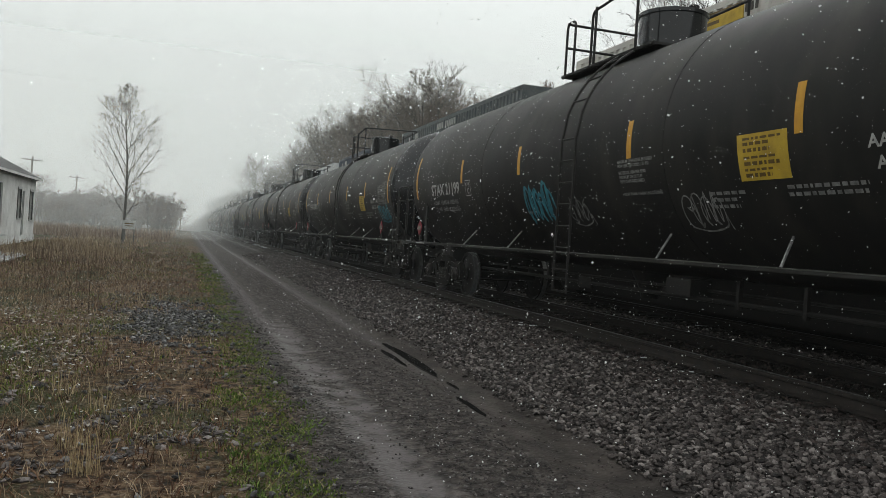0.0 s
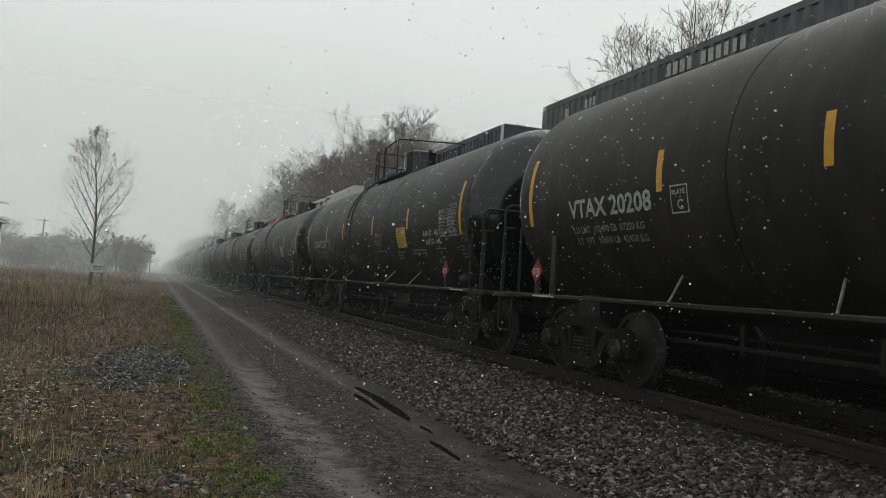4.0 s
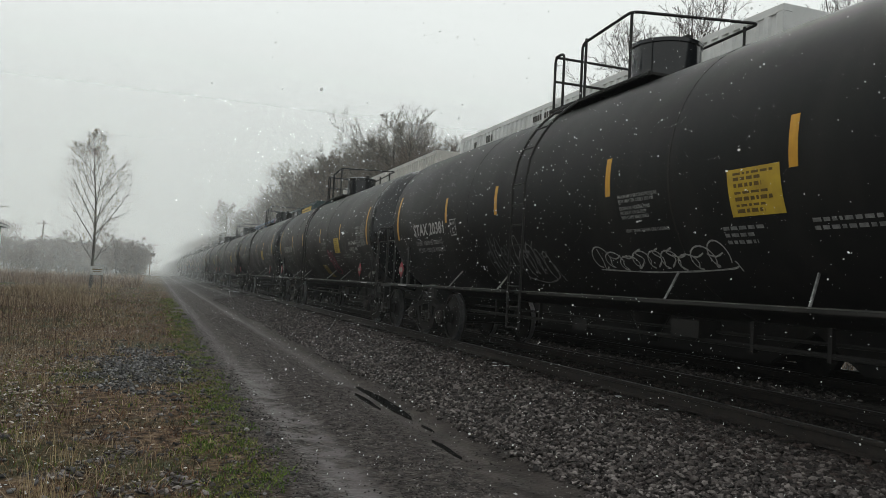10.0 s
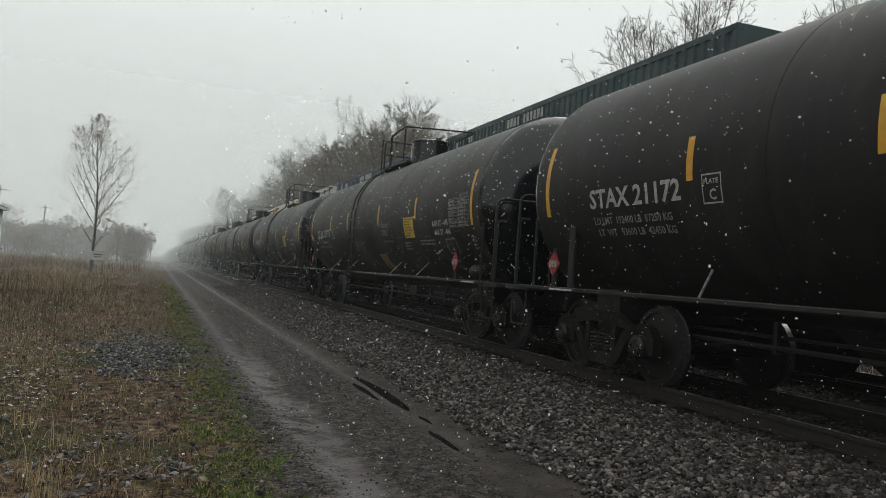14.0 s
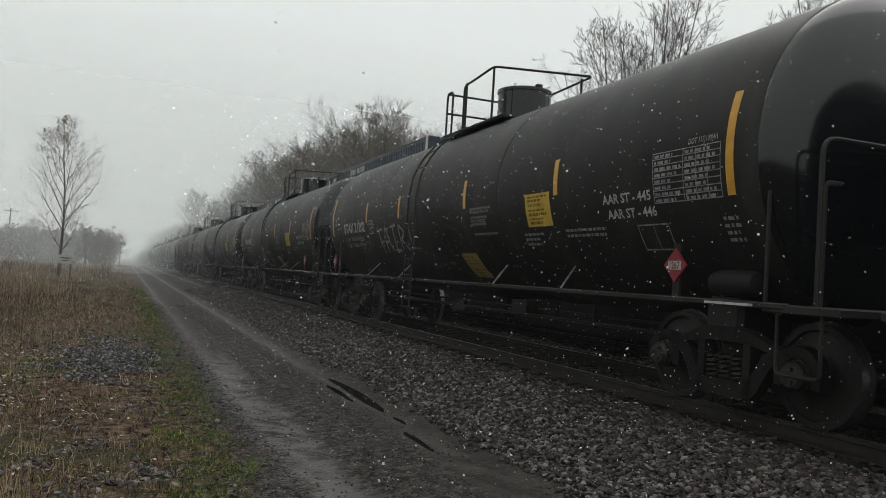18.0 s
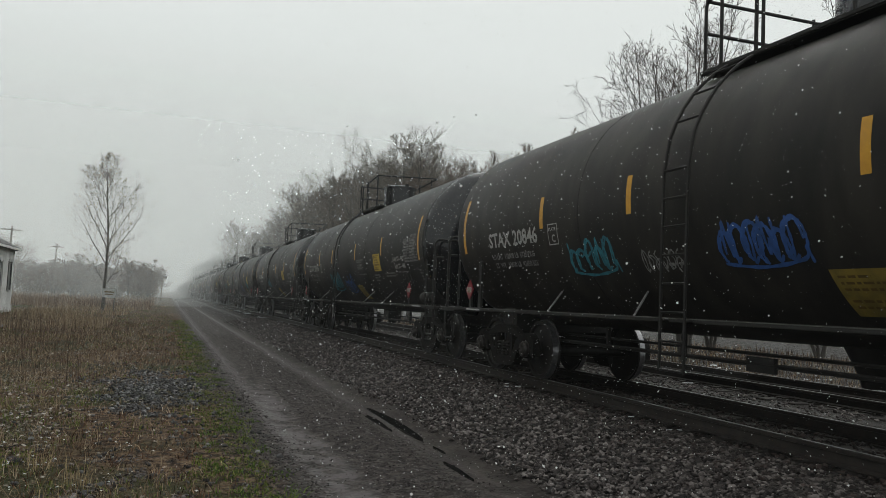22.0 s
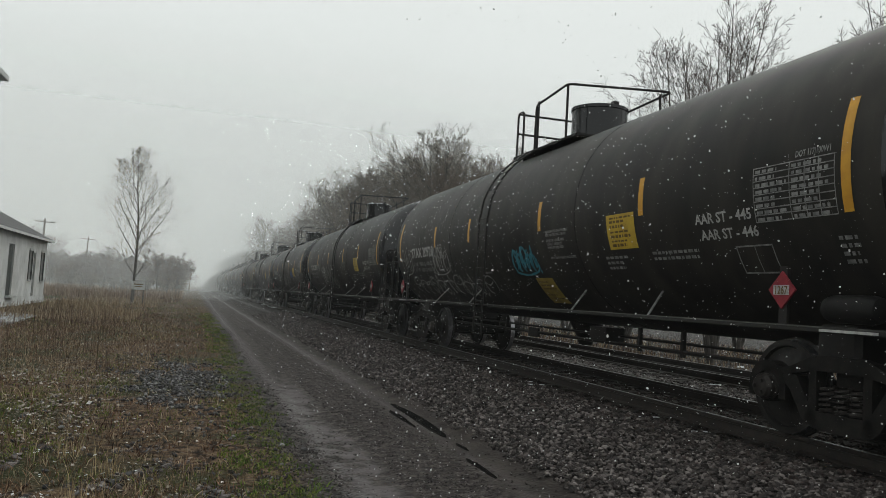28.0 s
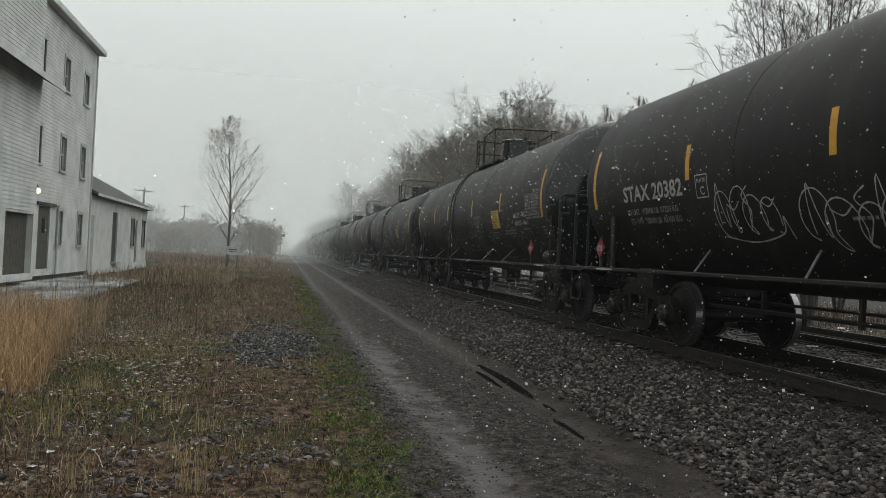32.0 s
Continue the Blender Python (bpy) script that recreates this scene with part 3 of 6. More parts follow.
def arc(z):
    return RT * math.asin(max(-1, min(1, (z - ZC) / RT)))


def patch(geo, v0, v1, z0, z1, out=0.004, skew=0.0, n=5):
    """A curved sheet on the shell between two lengths and two heights."""
    b0, b1 = arc(z0), arc(z1)
    vs, fs = [], []
    for i in range(n + 1):
        b = b0 + (b1 - b0) * i / n
        s = skew * i / n
        vs += [wrap(v0 + s, b, out), wrap(v1 + s, b, out)]
    for i in range(n):
        fs.append((2 * i, 2 * i + 1, 2 * i + 3, 2 * i + 2))
    return geo.add(vs, fs)


def wrapped_text(words, v, z, cap, stretch=1.0, out=0.006, width=None):
    """Letters on the near side of the shell; they start at v and read towards the rear of the car."""
    vs, fs, w = text_shape(words, cap)
    sx = (width / w) if width else stretch
    b0 = arc(z)
    return Geo().add([wrap(v - p[0] * sx, b0 + p[1], out) for p in vs], fs)


def bars(v0, z0, lines, length, cap, gap, seed):
    """Writing too small to read: short bars in lines."""
    r = random.Random(seed)
    g = Geo()
    for i in range(lines):
        z, v = z0 - i * gap, v0
        stop = v0 - length * r.uniform(0.6, 1.0)
        while v > stop:
            w = r.uniform(0.03, 0.10)
            patch(g, v, max(v - w, stop), z, z + cap, 0.005, n=1)
            v -= w + 0.022
    return g


def ribbon(geo, pts, width, out=0.007):
    """A painted stroke on the shell through (v, z) points."""
    vs, fs = [], []
    for i, (v, z) in enumerate(pts):
        a, b = pts[max(i - 1, 0)], pts[min(i + 1, len(pts) - 1)]
        dv, dz = b[0] - a[0], b[1] - a[1]
        k = math.hypot(dv, dz) or 1.0
        w = width * (0.7 + 0.5 * math.sin(i * 0.9) ** 2) / 2
        vs += [wrap(v - dz / k * w, arc(z + dv / k * w), out), wrap(v + dz / k * w, arc(z - dv / k * w), out)]
    fs = [(2 * i, 2 * i + 1, 2 * i + 3, 2 * i + 2) for i in range(len(pts) - 1)]
    return geo.add(vs, fs)


def sprayed(pts):
    """A smooth line through the points of a stroke."""
    curve = []
    for j in range(len(pts) - 1):
        a, b, d, e = pts[max(j - 1, 0)], pts[j], pts[j + 1], pts[min(j + 2, len(pts) - 1)]
        for s in range(6):
            t = s / 6
            curve.append(tuple(0.5 * (2 * b[q] + (d[q] - a[q]) * t + (2 * a[q] - 5 * b[q] + 4 * d[q] - e[q]) * t * t + (3 * b[q] - a[q] - 3 * d[q] + e[q]) * t ** 3) for q in (0, 1)))
    return curve + [pts[-1]]


def scribble(v0, v1, z0, z1, seed, width=0.026, strokes=5, fat=False):
    """A spray-painted tag: one quick line of tall narrow loops, crossed by a few hooked strokes, with a tail. It spells nothing."""
    r = random.Random(seed)
    g = Geo()
    span, tall = (v0 - v1) / strokes, z1 - z0
    loops = []
    for i in range(strokes):
        h, wide, base, lean = r.uniform(0.62, 1.12), r.uniform(0.30, 0.62), r.uniform(-0.10, 0.10), r.uniform(-0.10, 0.28)
        for q in range(9):
            a = 2 * math.pi * (q / 9 + 0.5)
            y = base + h * (0.5 + 0.5 * math.cos(a))
            loops.append((v0 - span * (i + 0.45 + 0.5 * q / 9 + wide * math.sin(a) + lean * y), z0 + tall * y))
    ribbon(g, sprayed(loops), width)
    for i in range(strokes):
        x = v0 - span * (i + r.uniform(0.1, 0.7))
        kind = r.randint(0, 3)
        hook = {0: [(0, 1.05), (0.10, 0.45), (-0.05, -0.05), (0.30, 0.10)], 1: [(0.5, 0.95), (0.05, 0.75), (0.45, 0.45), (-0.02, 0.05)],
                2: [(-0.1, 0.2), (0.15, 1.1), (0.42, 0.15), (0.62, 0.55)], 3: [(-0.15, 0.62), (0.30, 0.50), (0.75, 0.66)]}[kind]
        ribbon(g, sprayed([(x - span * u, z0 + tall * w) for u, w in hook]), width)
    if fat:
        ribbon(g, sprayed([(v + span * 0.14, z + tall * 0.07) for v, z in loops[::2]]), width)
    if seed % 3:
        ribbon(g, sprayed([(v0 - 0.1 * span, z0 - 0.05 * tall), (v0 - 0.5 * (v0 - v1), z0 - 0.18 * tall), (v1, z0 - 0.02 * tall), (v1 - 0.35 * span, z0 + 0.30 * tall), (v1 - 0.5 * span, z0 - 0.12 * tall)]), width)
    return g


DISH = 0.988            # the glossy dish fills this share of the end; round it runs a dull rounded knuckle


def shell():
    end = HALF + 0.15       # the straight flange of the ends is dull like the tank
    prof = [(0.02, -end + 0.1)]
    for i in range(7):
        a = math.pi / 2 * i / 6
        prof.append((RT - (1 - DISH) * RT * (1 - math.sin(a)), -end - 0.03 * math.cos(a) - 0.01))
    prof += [(RT, -end + 0.10), (RT, -0.3), (RT, 0.3), (RT, end - 0.10)]
    for i in range(6, -1, -1):
        a = math.pi / 2 * i / 6
        prof.append((RT - (1 - DISH) * RT * (1 - math.sin(a)), end + 0.03 * math.cos(a) + 0.01))
    prof.append((0.02, end - 0.1))
    return Geo().lathe(prof, 64, "y", (0, 0, ZC))


def dish_y(rr):
    """How far the dish stands out at a share of its radius."""
    return HALF + 0.17 + 0.52 * math.sqrt(max(0.0, 1 - min(rr, 1.0) ** 2.15))


def head(e):
    prof = [(RT * (DISH + 0.008), e * (HALF - 0.02))]
    for i in range(18, -1, -1):
        rr = math.sin(math.pi / 2 * i / 18)
        prof.append((max(RT * (DISH + 0.008) * rr, 0.02), e * dish_y(rr)))
    return Geo().lathe(prof, 64, "y", (0, 0, ZC))


def wheelset():
    g = Geo()
    for s in (-1, 1):
        prof = [(0.10, s * 0.70), (0.16, s * 0.695), (0.40, s * 0.735), (0.452, s * 0.70), (0.470, s * 0.682), (0.482, s * 0.690), (0.482, s * 0.71),
                (0.461, s * 0.722), (0.456, s * 0.82), (0.40, s * 0.822), (0.385, s * 0.79), (0.16, s * 0.805), (0.12, s * 0.84), (0.09, s * 0.84)]
        g.lathe(prof, 28, "x")
    g.lathe([(0.085, -0.84), (0.085, 0.84)], 12, "x")
    return g


def axle_cap(s):
    g = Geo().lathe([(0.115, s * 0.96), (0.125, s * 1.0), (0.125, s * 1.10), (0.10, s * 1.135), (0.05, s * 1.14)], 20, "x")
    for k in range(3):
        a = 2 * math.pi * k / 3
        g.lathe([(0.018, s * 1.13), (0.018, s * 1.16)], 6, "x", (0, 0.062 * math.cos(a), 0.062 * math.sin(a)))
    return g


def side_frame(s):
    """Cast truck side with its two triangular openings and the spring window."""
    x0, x1 = s * 0.93, s * 1.05
    g = Geo()
    def crown(y, lo):
        return (0.60 if lo else 0.655) + (0.07 if lo else 0.155) * math.exp(-(y / 0.50) ** 4)

    ys_ = [-0.92 + 0.115 * i for i in range(17)]
    g.slab([(y, crown(y, False)) for y in ys_] + [(y, crown(y, True)) for y in reversed(ys_)], "x", x0, x1)
    g.slab([(-0.40, 0.24), (-0.33, 0.17), (-0.22, 0.145), (0.22, 0.145), (0.33, 0.17), (0.40, 0.24), (0.34, 0.31), (-0.34, 0.31)], "x", x0, x1)
    for q in (-1, 1):
        g.slab([(q * 0.72, 0.58), (q * 0.62, 0.62), (q * 0.50, 0.60), (q * 0.40, 0.44), (q * 0.27, 0.27), (q * 0.26, 0.20), (q * 0.36, 0.17), (q * 0.44, 0.24), (q * 0.58, 0.46)], "x", x0, x1)
        g.slab([(q * 0.26, 0.24), (q * 0.35, 0.24), (q * 0.35, 0.70), (q * 0.26, 0.70)], "x", x0, x1)
        hood = []
        for i in range(13):
            t = math.pi * i / 12
            hood.append((q * 0.89 + 0.25 * math.cos(t), 0.47 + 0.24 * math.sin(t)))
        for i in range(12, -1, -1):
            t = math.pi * i / 12
            hood.append((q * 0.89 + 0.155 * math.cos(t), 0.47 + 0.14 * math.sin(t)))
        g.slab(hood, "x", x0, x1)
        for d in (-0.2025, 0.2025):
            g.box((x0 + x1) / 2, q * 0.89 + d, 0.42, 0.12, 0.095, 0.13)
    return g


def spring(x, y):
    pts = []
    for i in range(37):
        a = 2 * math.pi * i / 7.2
        pts.append((x + 0.062 * math.cos(a), y + 0.062 * math.sin(a), 0.31 + 0.23 * i / 36))
    return Geo().tube(pts, 0.016, 5)


def build_truck(car, v, full=True):
    t = part("truck", Geo().box(0, 0, 0.60, 1.9, 0.34, 0.20, bevel=0.04), M["truck"], car, "grimy cast-steel truck", m=pose(0, v, 0))
    for s in (-1, 1):
        part("side_frame", side_frame(s), M["truck"], t)
        part("brake_beam", Geo().box(0, s * 0.32, 0.36, 1.5, 0.07, 0.07), M["truck"], t)
        for y in (-0.17, 0.0, 0.17) if s < 0 and full else ():
            part("spring", spring(s * 1.0, y), M["coil"], t, "worn coil spring", smooth=True)
        for a in (-0.89, 0.89) if s < 0 or full else ():
            part("bearing", Geo().lathe([(0.06, s * 0.92), (0.145, s * 0.93), (0.145, s * 1.04), (0.10, s * 1.07)], 20, "x", (0, a, 0.457)), M["truck"], t)
    for a in (-0.89, 0.89):
        w = part("wheelset", wheelset(), M["wheel"], t, "rolling steel wheels on an axle", smooth=True, m=pose(0, a, 0.457))
        w.data.materials.append(M["tread"])
        for p in w.data.polygons:
            r = math.hypot(p.center.y, p.center.z)
            if 0.43 < r < 0.47 and abs(p.normal.x) < 0.5:
                p.material_index = 1
        for s in (-1, 1) if full else ():
            part("axle_cap", axle_cap(s), M["coil"], t, m=pose(0, a, 0.457))
    return t


def build_ladder(car, full=True):
    """Side ladder: straight below, then curved over the shell up to the platform."""
    path = [(-1.63, 0.52), (-1.63, 2.55)]
    for i in range(1, 8):
        a = radians(12 + i * 6.6)
        path.append((-(RT + 0.10) * math.cos(a), ZC + (RT + 0.10) * math.sin(a)))
    g = Geo().tube([(x, 1.14, z) for x, z in path], 0.018, 6).tube([(x, 0.74, z) for x, z in path], 0.018, 6)
    if not full:
        for i in range(8):
            g.tube([(-1.63, 1.13, 0.54 + i * 0.29), (-1.63, 0.75, 0.54 + i * 0.29)], 0.013, 4)
        part("ladder", g, M["iron"], car, "black iron ladder", smooth=True)
        return
    root = part("ladder", g, M["iron"], car, "black iron ladder", smooth=True)
    for i in range(8):
        part("rung", Geo().tube([(-1.63, 1.13, 0.54 + i * 0.29), (-1.63, 0.75, 0.54 + i * 0.29)], 0.013, 6), M["iron"], root)
    for x, z in path[3::2]:
        part("rung", Geo().tube([(x, 1.13, z), (x, 0.75, z)], 0.013, 6), M["iron"], root)
    for y in (1.14, 0.74):
        part("bracket", Geo().tube([(-1.63, y, 1.04), (-1.50, y, 1.04)], 0.015, 5), M["iron"], root)


def bent(pts, r=0.12):
    """Round the corners of a bar's line."""
    out = [pts[0]]
    for a, b, c in zip(pts, pts[1:], pts[2:]):
        a, b, c = Vector(a), Vector(b), Vector(c)
        p, q = b + (a - b).normalized() * r, b + (c - b).normalized() * r
        for i in range(5):
            t = i / 4
            out.append(tuple(p * (1 - t) ** 2 + b * 2 * t * (1 - t) + q * t * t))
    return out + [pts[-1]]


def build_top(car):
    deck = ZC + RT - 0.10
    plat = part("platform", Geo().box(-0.62, 0.35, deck, 0.42, 2.6, 0.035).box(0.62, 0.35, deck, 0.42, 2.6, 0.035), M["iron"], car, "steel grating walkway on the roof")
    for x in (-0.80, -0.42, 0.42, 0.80):
        part("edge_bar", Geo().box(x, 0.35, deck + 0.0, 0.018, 2.62, 0.06), M["iron"], plat)
    for y in (-0.8, 0.4, 1.5):
        for s in (-1, 1):
            part("foot", Geo().box(s * 0.66, y, deck - 0.10, 0.06, 0.06, 0.22), M["iron"], plat)
    top = deck + 0.89
    x = 0.78
    rails = [
        [(-x, 1.62, deck), (-x, 1.62, top - 0.04), (-x, 1.35, top - 0.04), (-x, 1.35, deck)],
        [(-x, 0.80, deck), (-x, 0.80, top - 0.05), (-x, -0.45, top + 0.04), (x + 0.15, -0.85, top + 0.04), (x + 0.15, 1.62, top - 0.04), (-x, 1.62, top - 0.04)],
        [(-x, 1.62, top - 0.42), (x, 1.62, top - 0.42), (x, -0.75, top - 0.42)],
    ]
    for line in rails:
        part("handrail", Geo().tube(bent(line, 0.10), 0.021, 7), M["iron"], plat, "black bent pipe rail", smooth=True)
    for px, py in ((-x, 0.70), (-x, -0.45), (x, -0.75), (x, 0.4), (x, 1.62)):
        part("post", Geo().tube([(px, py, deck), (px, py, top)], 0.021, 6), M["iron"], plat)
    dome = part("fitting_housing", Geo().lathe([(0.56, 0), (0.56, 0.06), (0.475, 0.09), (0.47, 0.56), (0.49, 0.57), (0.49, 0.62), (0.40, 0.65), (0.05, 0.66)], 36, "z", (0, -0.12, ZC + RT - 0.06)), M["gloss_black"], car, "round black fitting housing on the roof", smooth=True)
    part("lid_latch", Geo().box(0, -0.18, ZC + RT + 0.60, 0.5, 0.09, 0.06, bevel=0.02).box(0.1, -0.45, ZC + RT + 0.60, 0.1, 0.1, 0.09), M["iron"], dome)
    part("hatch", Geo().lathe([(0.26, 0), (0.26, 0.16), (0.20, 0.20), (0.03, 0.21)], 20, "z", (0, 1.2, ZC + RT - 0.05)), M["tank"], car, smooth=True)


def build_ends(car, full):
    for e in (-1, 1):
        part("stub_sill", Geo().box(0, e * 7.4, 0.86, 0.62, 1.8, 0.36, bevel=0.03), M["iron"], car)
        cp = part("coupler", Geo().box(0, e * 8.34, 0.86, 0.18, 0.20, 0.18).box(0.06, e * 8.41, 0.86, 0.30, 0.12, 0.28, bevel=0.04), M["truck"], car, "cast knuckle coupler")
        es = part("end_platform", Geo().box(0, e * 7.93, 1.02, 3.05, 0.76, 0.07, bevel=0.01), M["iron"], car, "steel end platform")
        if full:
            for s in (-1, 1):
                for y in (7.52, 8.08):
                    part("grab_post", Geo().tube(bent([(s * 1.46, e * y, 1.02), (s * 1.46, e * y, 2.02), (s * 1.30, e * y, 2.02)], 0.06), 0.020, 6), M["iron"], es, smooth=True)
                part("sill_step", Geo().tube(bent([(s * 1.48, e * 7.68, 1.0), (s * 1.48, e * 7.68, 0.50), (s * 1.48, e * 8.12, 0.50), (s * 1.48, e * 8.12, 1.0)], 0.05), 0.017, 6), M["iron"], es, smooth=True)
            part("end_handrail", Geo().tube(bent([(-1.48, e * 8.06, 1.05), (-1.48, e * 8.06, 2.37), (1.48, e * 8.06, 2.37), (1.48, e * 8.06, 1.05)], 0.14), 0.022, 7), M["iron"], es, "bent pipe safety rail", smooth=True)
            for x in (-0.5, 0.5):
                part("rail_post", Geo().tube([(x, e * 8.06, 1.05), (x, e * 8.06, 2.37)], 0.017, 6), M["iron"], es)
            part("step_tag", Geo().box(-1.54, 6.60 if e > 0 else -7.17, 1.036, 0.008, 0.58, 0.022), M["white"], es, "white stencilled tag")
            if e > 0:
                part("bolster_plate", Geo().box(-1.45, e * 6.50, 1.45, 0.04, 0.13, 0.78, bevel=0.01).tube(bent([(-1.45, e * 6.50, 1.84), (-1.45, e * 6.50, 1.92), (-1.45, e * 6.70, 1.98)], 0.05), 0.02, 6), M["iron"], car)
        if full and e < 0:
            part("air_reservoir", Geo().lathe([(0.04, -0.30), (0.10, -0.27), (0.12, -0.20), (0.12, 0.20), (0.10, 0.27), (0.04, 0.30)], 20, "y", (-1.20, -6.90, 1.22)), M["tank"], car, "small black air reservoir", smooth=True)
        # saddle between shell and truck
        part("saddle", Geo().box(0, e * 6.45, 0.88, 1.9, 0.5, 0.42, bevel=0.05), M["iron"], car)


STRIPS = (7.10, 4.12, 1.92, -1.28, -4.10, -7.12)


def build_car(full=True):
    car = thing("tank_car", "black rail tank car rolling past in the snow", "tank car", "tank train")
    part("tank", shell(), M["tank"], car, "long black cylindrical tank", smooth=True)
    for e in (-1, 1):
        part("tank_head", head(e), M["gloss_black"], car, "glossy black domed tank end", smooth=True)
    for s in (-1, 1):
        sill = part("side_sill", Geo().box(s * 1.50, 0, 1.04, 0.07, 15.6, 0.055, bevel=0.012), M["iron"], car, "long black side rail with bevelled edges")
        if full:
            for v in (-4.0, -2.1, 2.1, 4.2):
                part("sill_brace", Geo().tube([(s * 1.49, v - 0.26, 1.06), (s * 1.13, v, 1.36)], 0.014, 5), M["dim"] if s < 0 else M["iron"], sill)
    for v in (-2.42, 3.10) if full else ():
        part("weld_seam", Geo().lathe([(RT - 0.03, v - 0.022), (RT + 0.005, v - 0.012), (RT + 0.005, v + 0.012), (RT - 0.03, v + 0.022)], 48, "y", (0, 0, ZC)), M["tank"], car, "faint ring seam round the tank", smooth=True)
    if full:
        r = random.Random(77)
        g = Geo()
        for _ in range(34):
            v, z = r.uniform(1.0, 3.1), r.uniform(3.62, 3.90)
            drop, slant = r.uniform(0.06, 0.26), r.uniform(-0.10, 0.22)
            ribbon(g, [(v - slant * q / 4, z - drop * q / 4) for q in range(5)], r.uniform(0.006, 0.022), 0.003)
        part("snow_streaks", g, M["frost"], car, "thin wet snow streaks below the walkway")["kind"] = "stuff"
    build_top(car)
    build_ladder(car, full)
    build_truck(car, -6.60, full)
    build_truck(car, 6.38, full)
    build_ends(car, full)
    part("belly_valve", Geo().lathe([(0.12, 0.48), (0.16, 0.62), (0.30, 0.90)], 18, "z", (0, 0, 0)), M["iron"], car, smooth=True)
    part("brake_rigging", Geo().tube([(-0.55, -5.3, 0.62), (-0.55, 5.3, 0.62)], 0.028, 6).tube([(-0.4, -5.3, 0.72), (-0.4, 5.3, 0.72)], 0.02, 6)
         .box(-0.5, -1.6, 0.74, 0.3, 0.5, 0.2).box(-0.55, 2.2, 0.72, 0.05, 0.05, 0.32).box(-0.55, -3.6, 0.72, 0.05, 0.05, 0.32).box(-0.55, -2.6, 0.72, 0.05, 0.05, 0.32).box(-0.55, 3.9, 0.72, 0.05, 0.05, 0.32).box(-0.55, 0.9, 0.62, 0.05, 0.4, 0.16), M["iron"], car, "brake rods and cylinder under the tank")
    for i, v in enumerate(STRIPS):
        tall = i in (0, 5)
        g = Geo()
        patch(g, v - 0.05, v + 0.05, 1.99 if tall else 2.21, 2.92 if tall else 2.65, n=8)
        part("reflective_strip", g, M["yellow"], car, "yellow reflective strip")
    if full:
        g = Geo()
        patch(g, -3.30, -3.95, 1.85, 2.27, 0.006)
        wp = part("warning_panel", g, M["panel"], car, "yellow emergency panel with lines of dark print")
        g = Geo()
        for z, cap, sd in ((2.215, 0.022, 2), (2.165, 0.030, 3), (2.105, 0.034, 4), (2.045, 0.022, 5), (1.985, 0.034, 6), (1.935, 0.022, 7), (1.880, 0.034, 8)):
            line = bars(-3.38, z, 1, 0.50, cap, 0.06, sd)
            g.add([(p[0] - 0.004, p[1], p[2]) for p in line.v], line.f)
        part("print", g, M["ink"], wp)["kind"] = "stuff"
        part("stencil", wrapped_text("AAR ST - 445", -5.12, 2.03, 0.10, width=0.86), M["white"], car, "white stencilled letters")
        part("stencil", wrapped_text("AAR ST - 446", -5.18, 1.87, 0.10, width=0.86), M["white"], car, "white stencilled letters")
        g = Geo()
        for z in (1.98, 2.04, 2.10, 2.165, 2.225, 2.29, 2.35, 2.41, 2.47):
            patch(g, -6.03, -7.01, z, z + 0.010, 0.005, n=1)
        for v in (-6.03, -6.49, -6.67, -6.83, -7.0):
            patch(g, v, v - 0.010, 1.98, 2.48, 0.005, n=4)
        tb = part("spec_table", g, M["dim"], car, "faded white ruled table of stencilled data")
        tb["kind"] = "stuff"
        part("print", bars(-6.06, 2.425, 8, 0.40, 0.030, 0.062, 3), M["dim"], tb)["kind"] = "stuff"
        part("print", bars(-6.52, 2.425, 8, 0.44, 0.030, 0.062, 9), M["dim"], tb)["kind"] = "stuff"
        part("stencil", wrapped_text("DOT 117J100W1", -6.56, 2.505, 0.055, width=0.40), M["dim"], car)
        g = Geo()
        for a, b, c, d in ((-5.66, -6.17, 1.775, 1.79), (-5.66, -6.17, 1.53, 1.545), (-5.66, -5.675, 1.53, 1.79), (-6.155, -6.17, 1.53, 1.79), (-5.92, -5.93, 1.53, 1.79)):
            patch(g, a, b, c, d, 0.005, n=2)
        part("stencil_box", g, M["dim"], car)
        for v, z, k, ln, sd in ((-3.12, 1.74, 3, 0.62, 5), (-4.20, 1.76, 2, 0.95, 6), (-6.95, 1.78, 4, 0.26, 7), (1.4, 1.62, 1, 0.5, 8)):
            part("small_print", bars(v, z, k, ln, 0.032, 0.062, sd), M["dim"], car)["kind"] = "stuff"
        for words, z, ln in (("MAXIMUM OPERATING PRESSURE", 2.165, 0.74), ("FOR HEATER COILS 150 PSI", 2.115, 0.66), ("EXTERIOR HEATER PIPES", 2.035, 0.58), ("NO INLET OR OUTLET", 1.985, 0.50),
                             ("PIPE CAPS REQUIRED", 1.935, 0.52), ("VENT TANK WHEN UNLOADING", 1.79, 0.80)):
            part("small_print", wrapped_text(words, -1.48 - 0.12 * (2.165 - z), z, 0.036, width=ln), M["print"], car)["kind"] = "stuff"
        for v in (-6.36, 6.95):
            p = part("placard", Geo().slab([(v, 1.53), (v + 0.165, 1.365), (v, 1.20), (v - 0.165, 1.365)], "x", -1.475, -1.455), M["red"], car, "red diamond hazard placard numbered 1267")
            part("number_field", Geo().box(-1.479, v, 1.365, 0.004, 0.19, 0.085), M["white"], p)
            vs, fs, w = text_shape("1267", 0.070)
            part("number", Geo().add([(-1.484, v + 0.082 - q[0] * 0.165 / w, 1.330 + q[1]) for q in vs], fs), M["ink"], p)
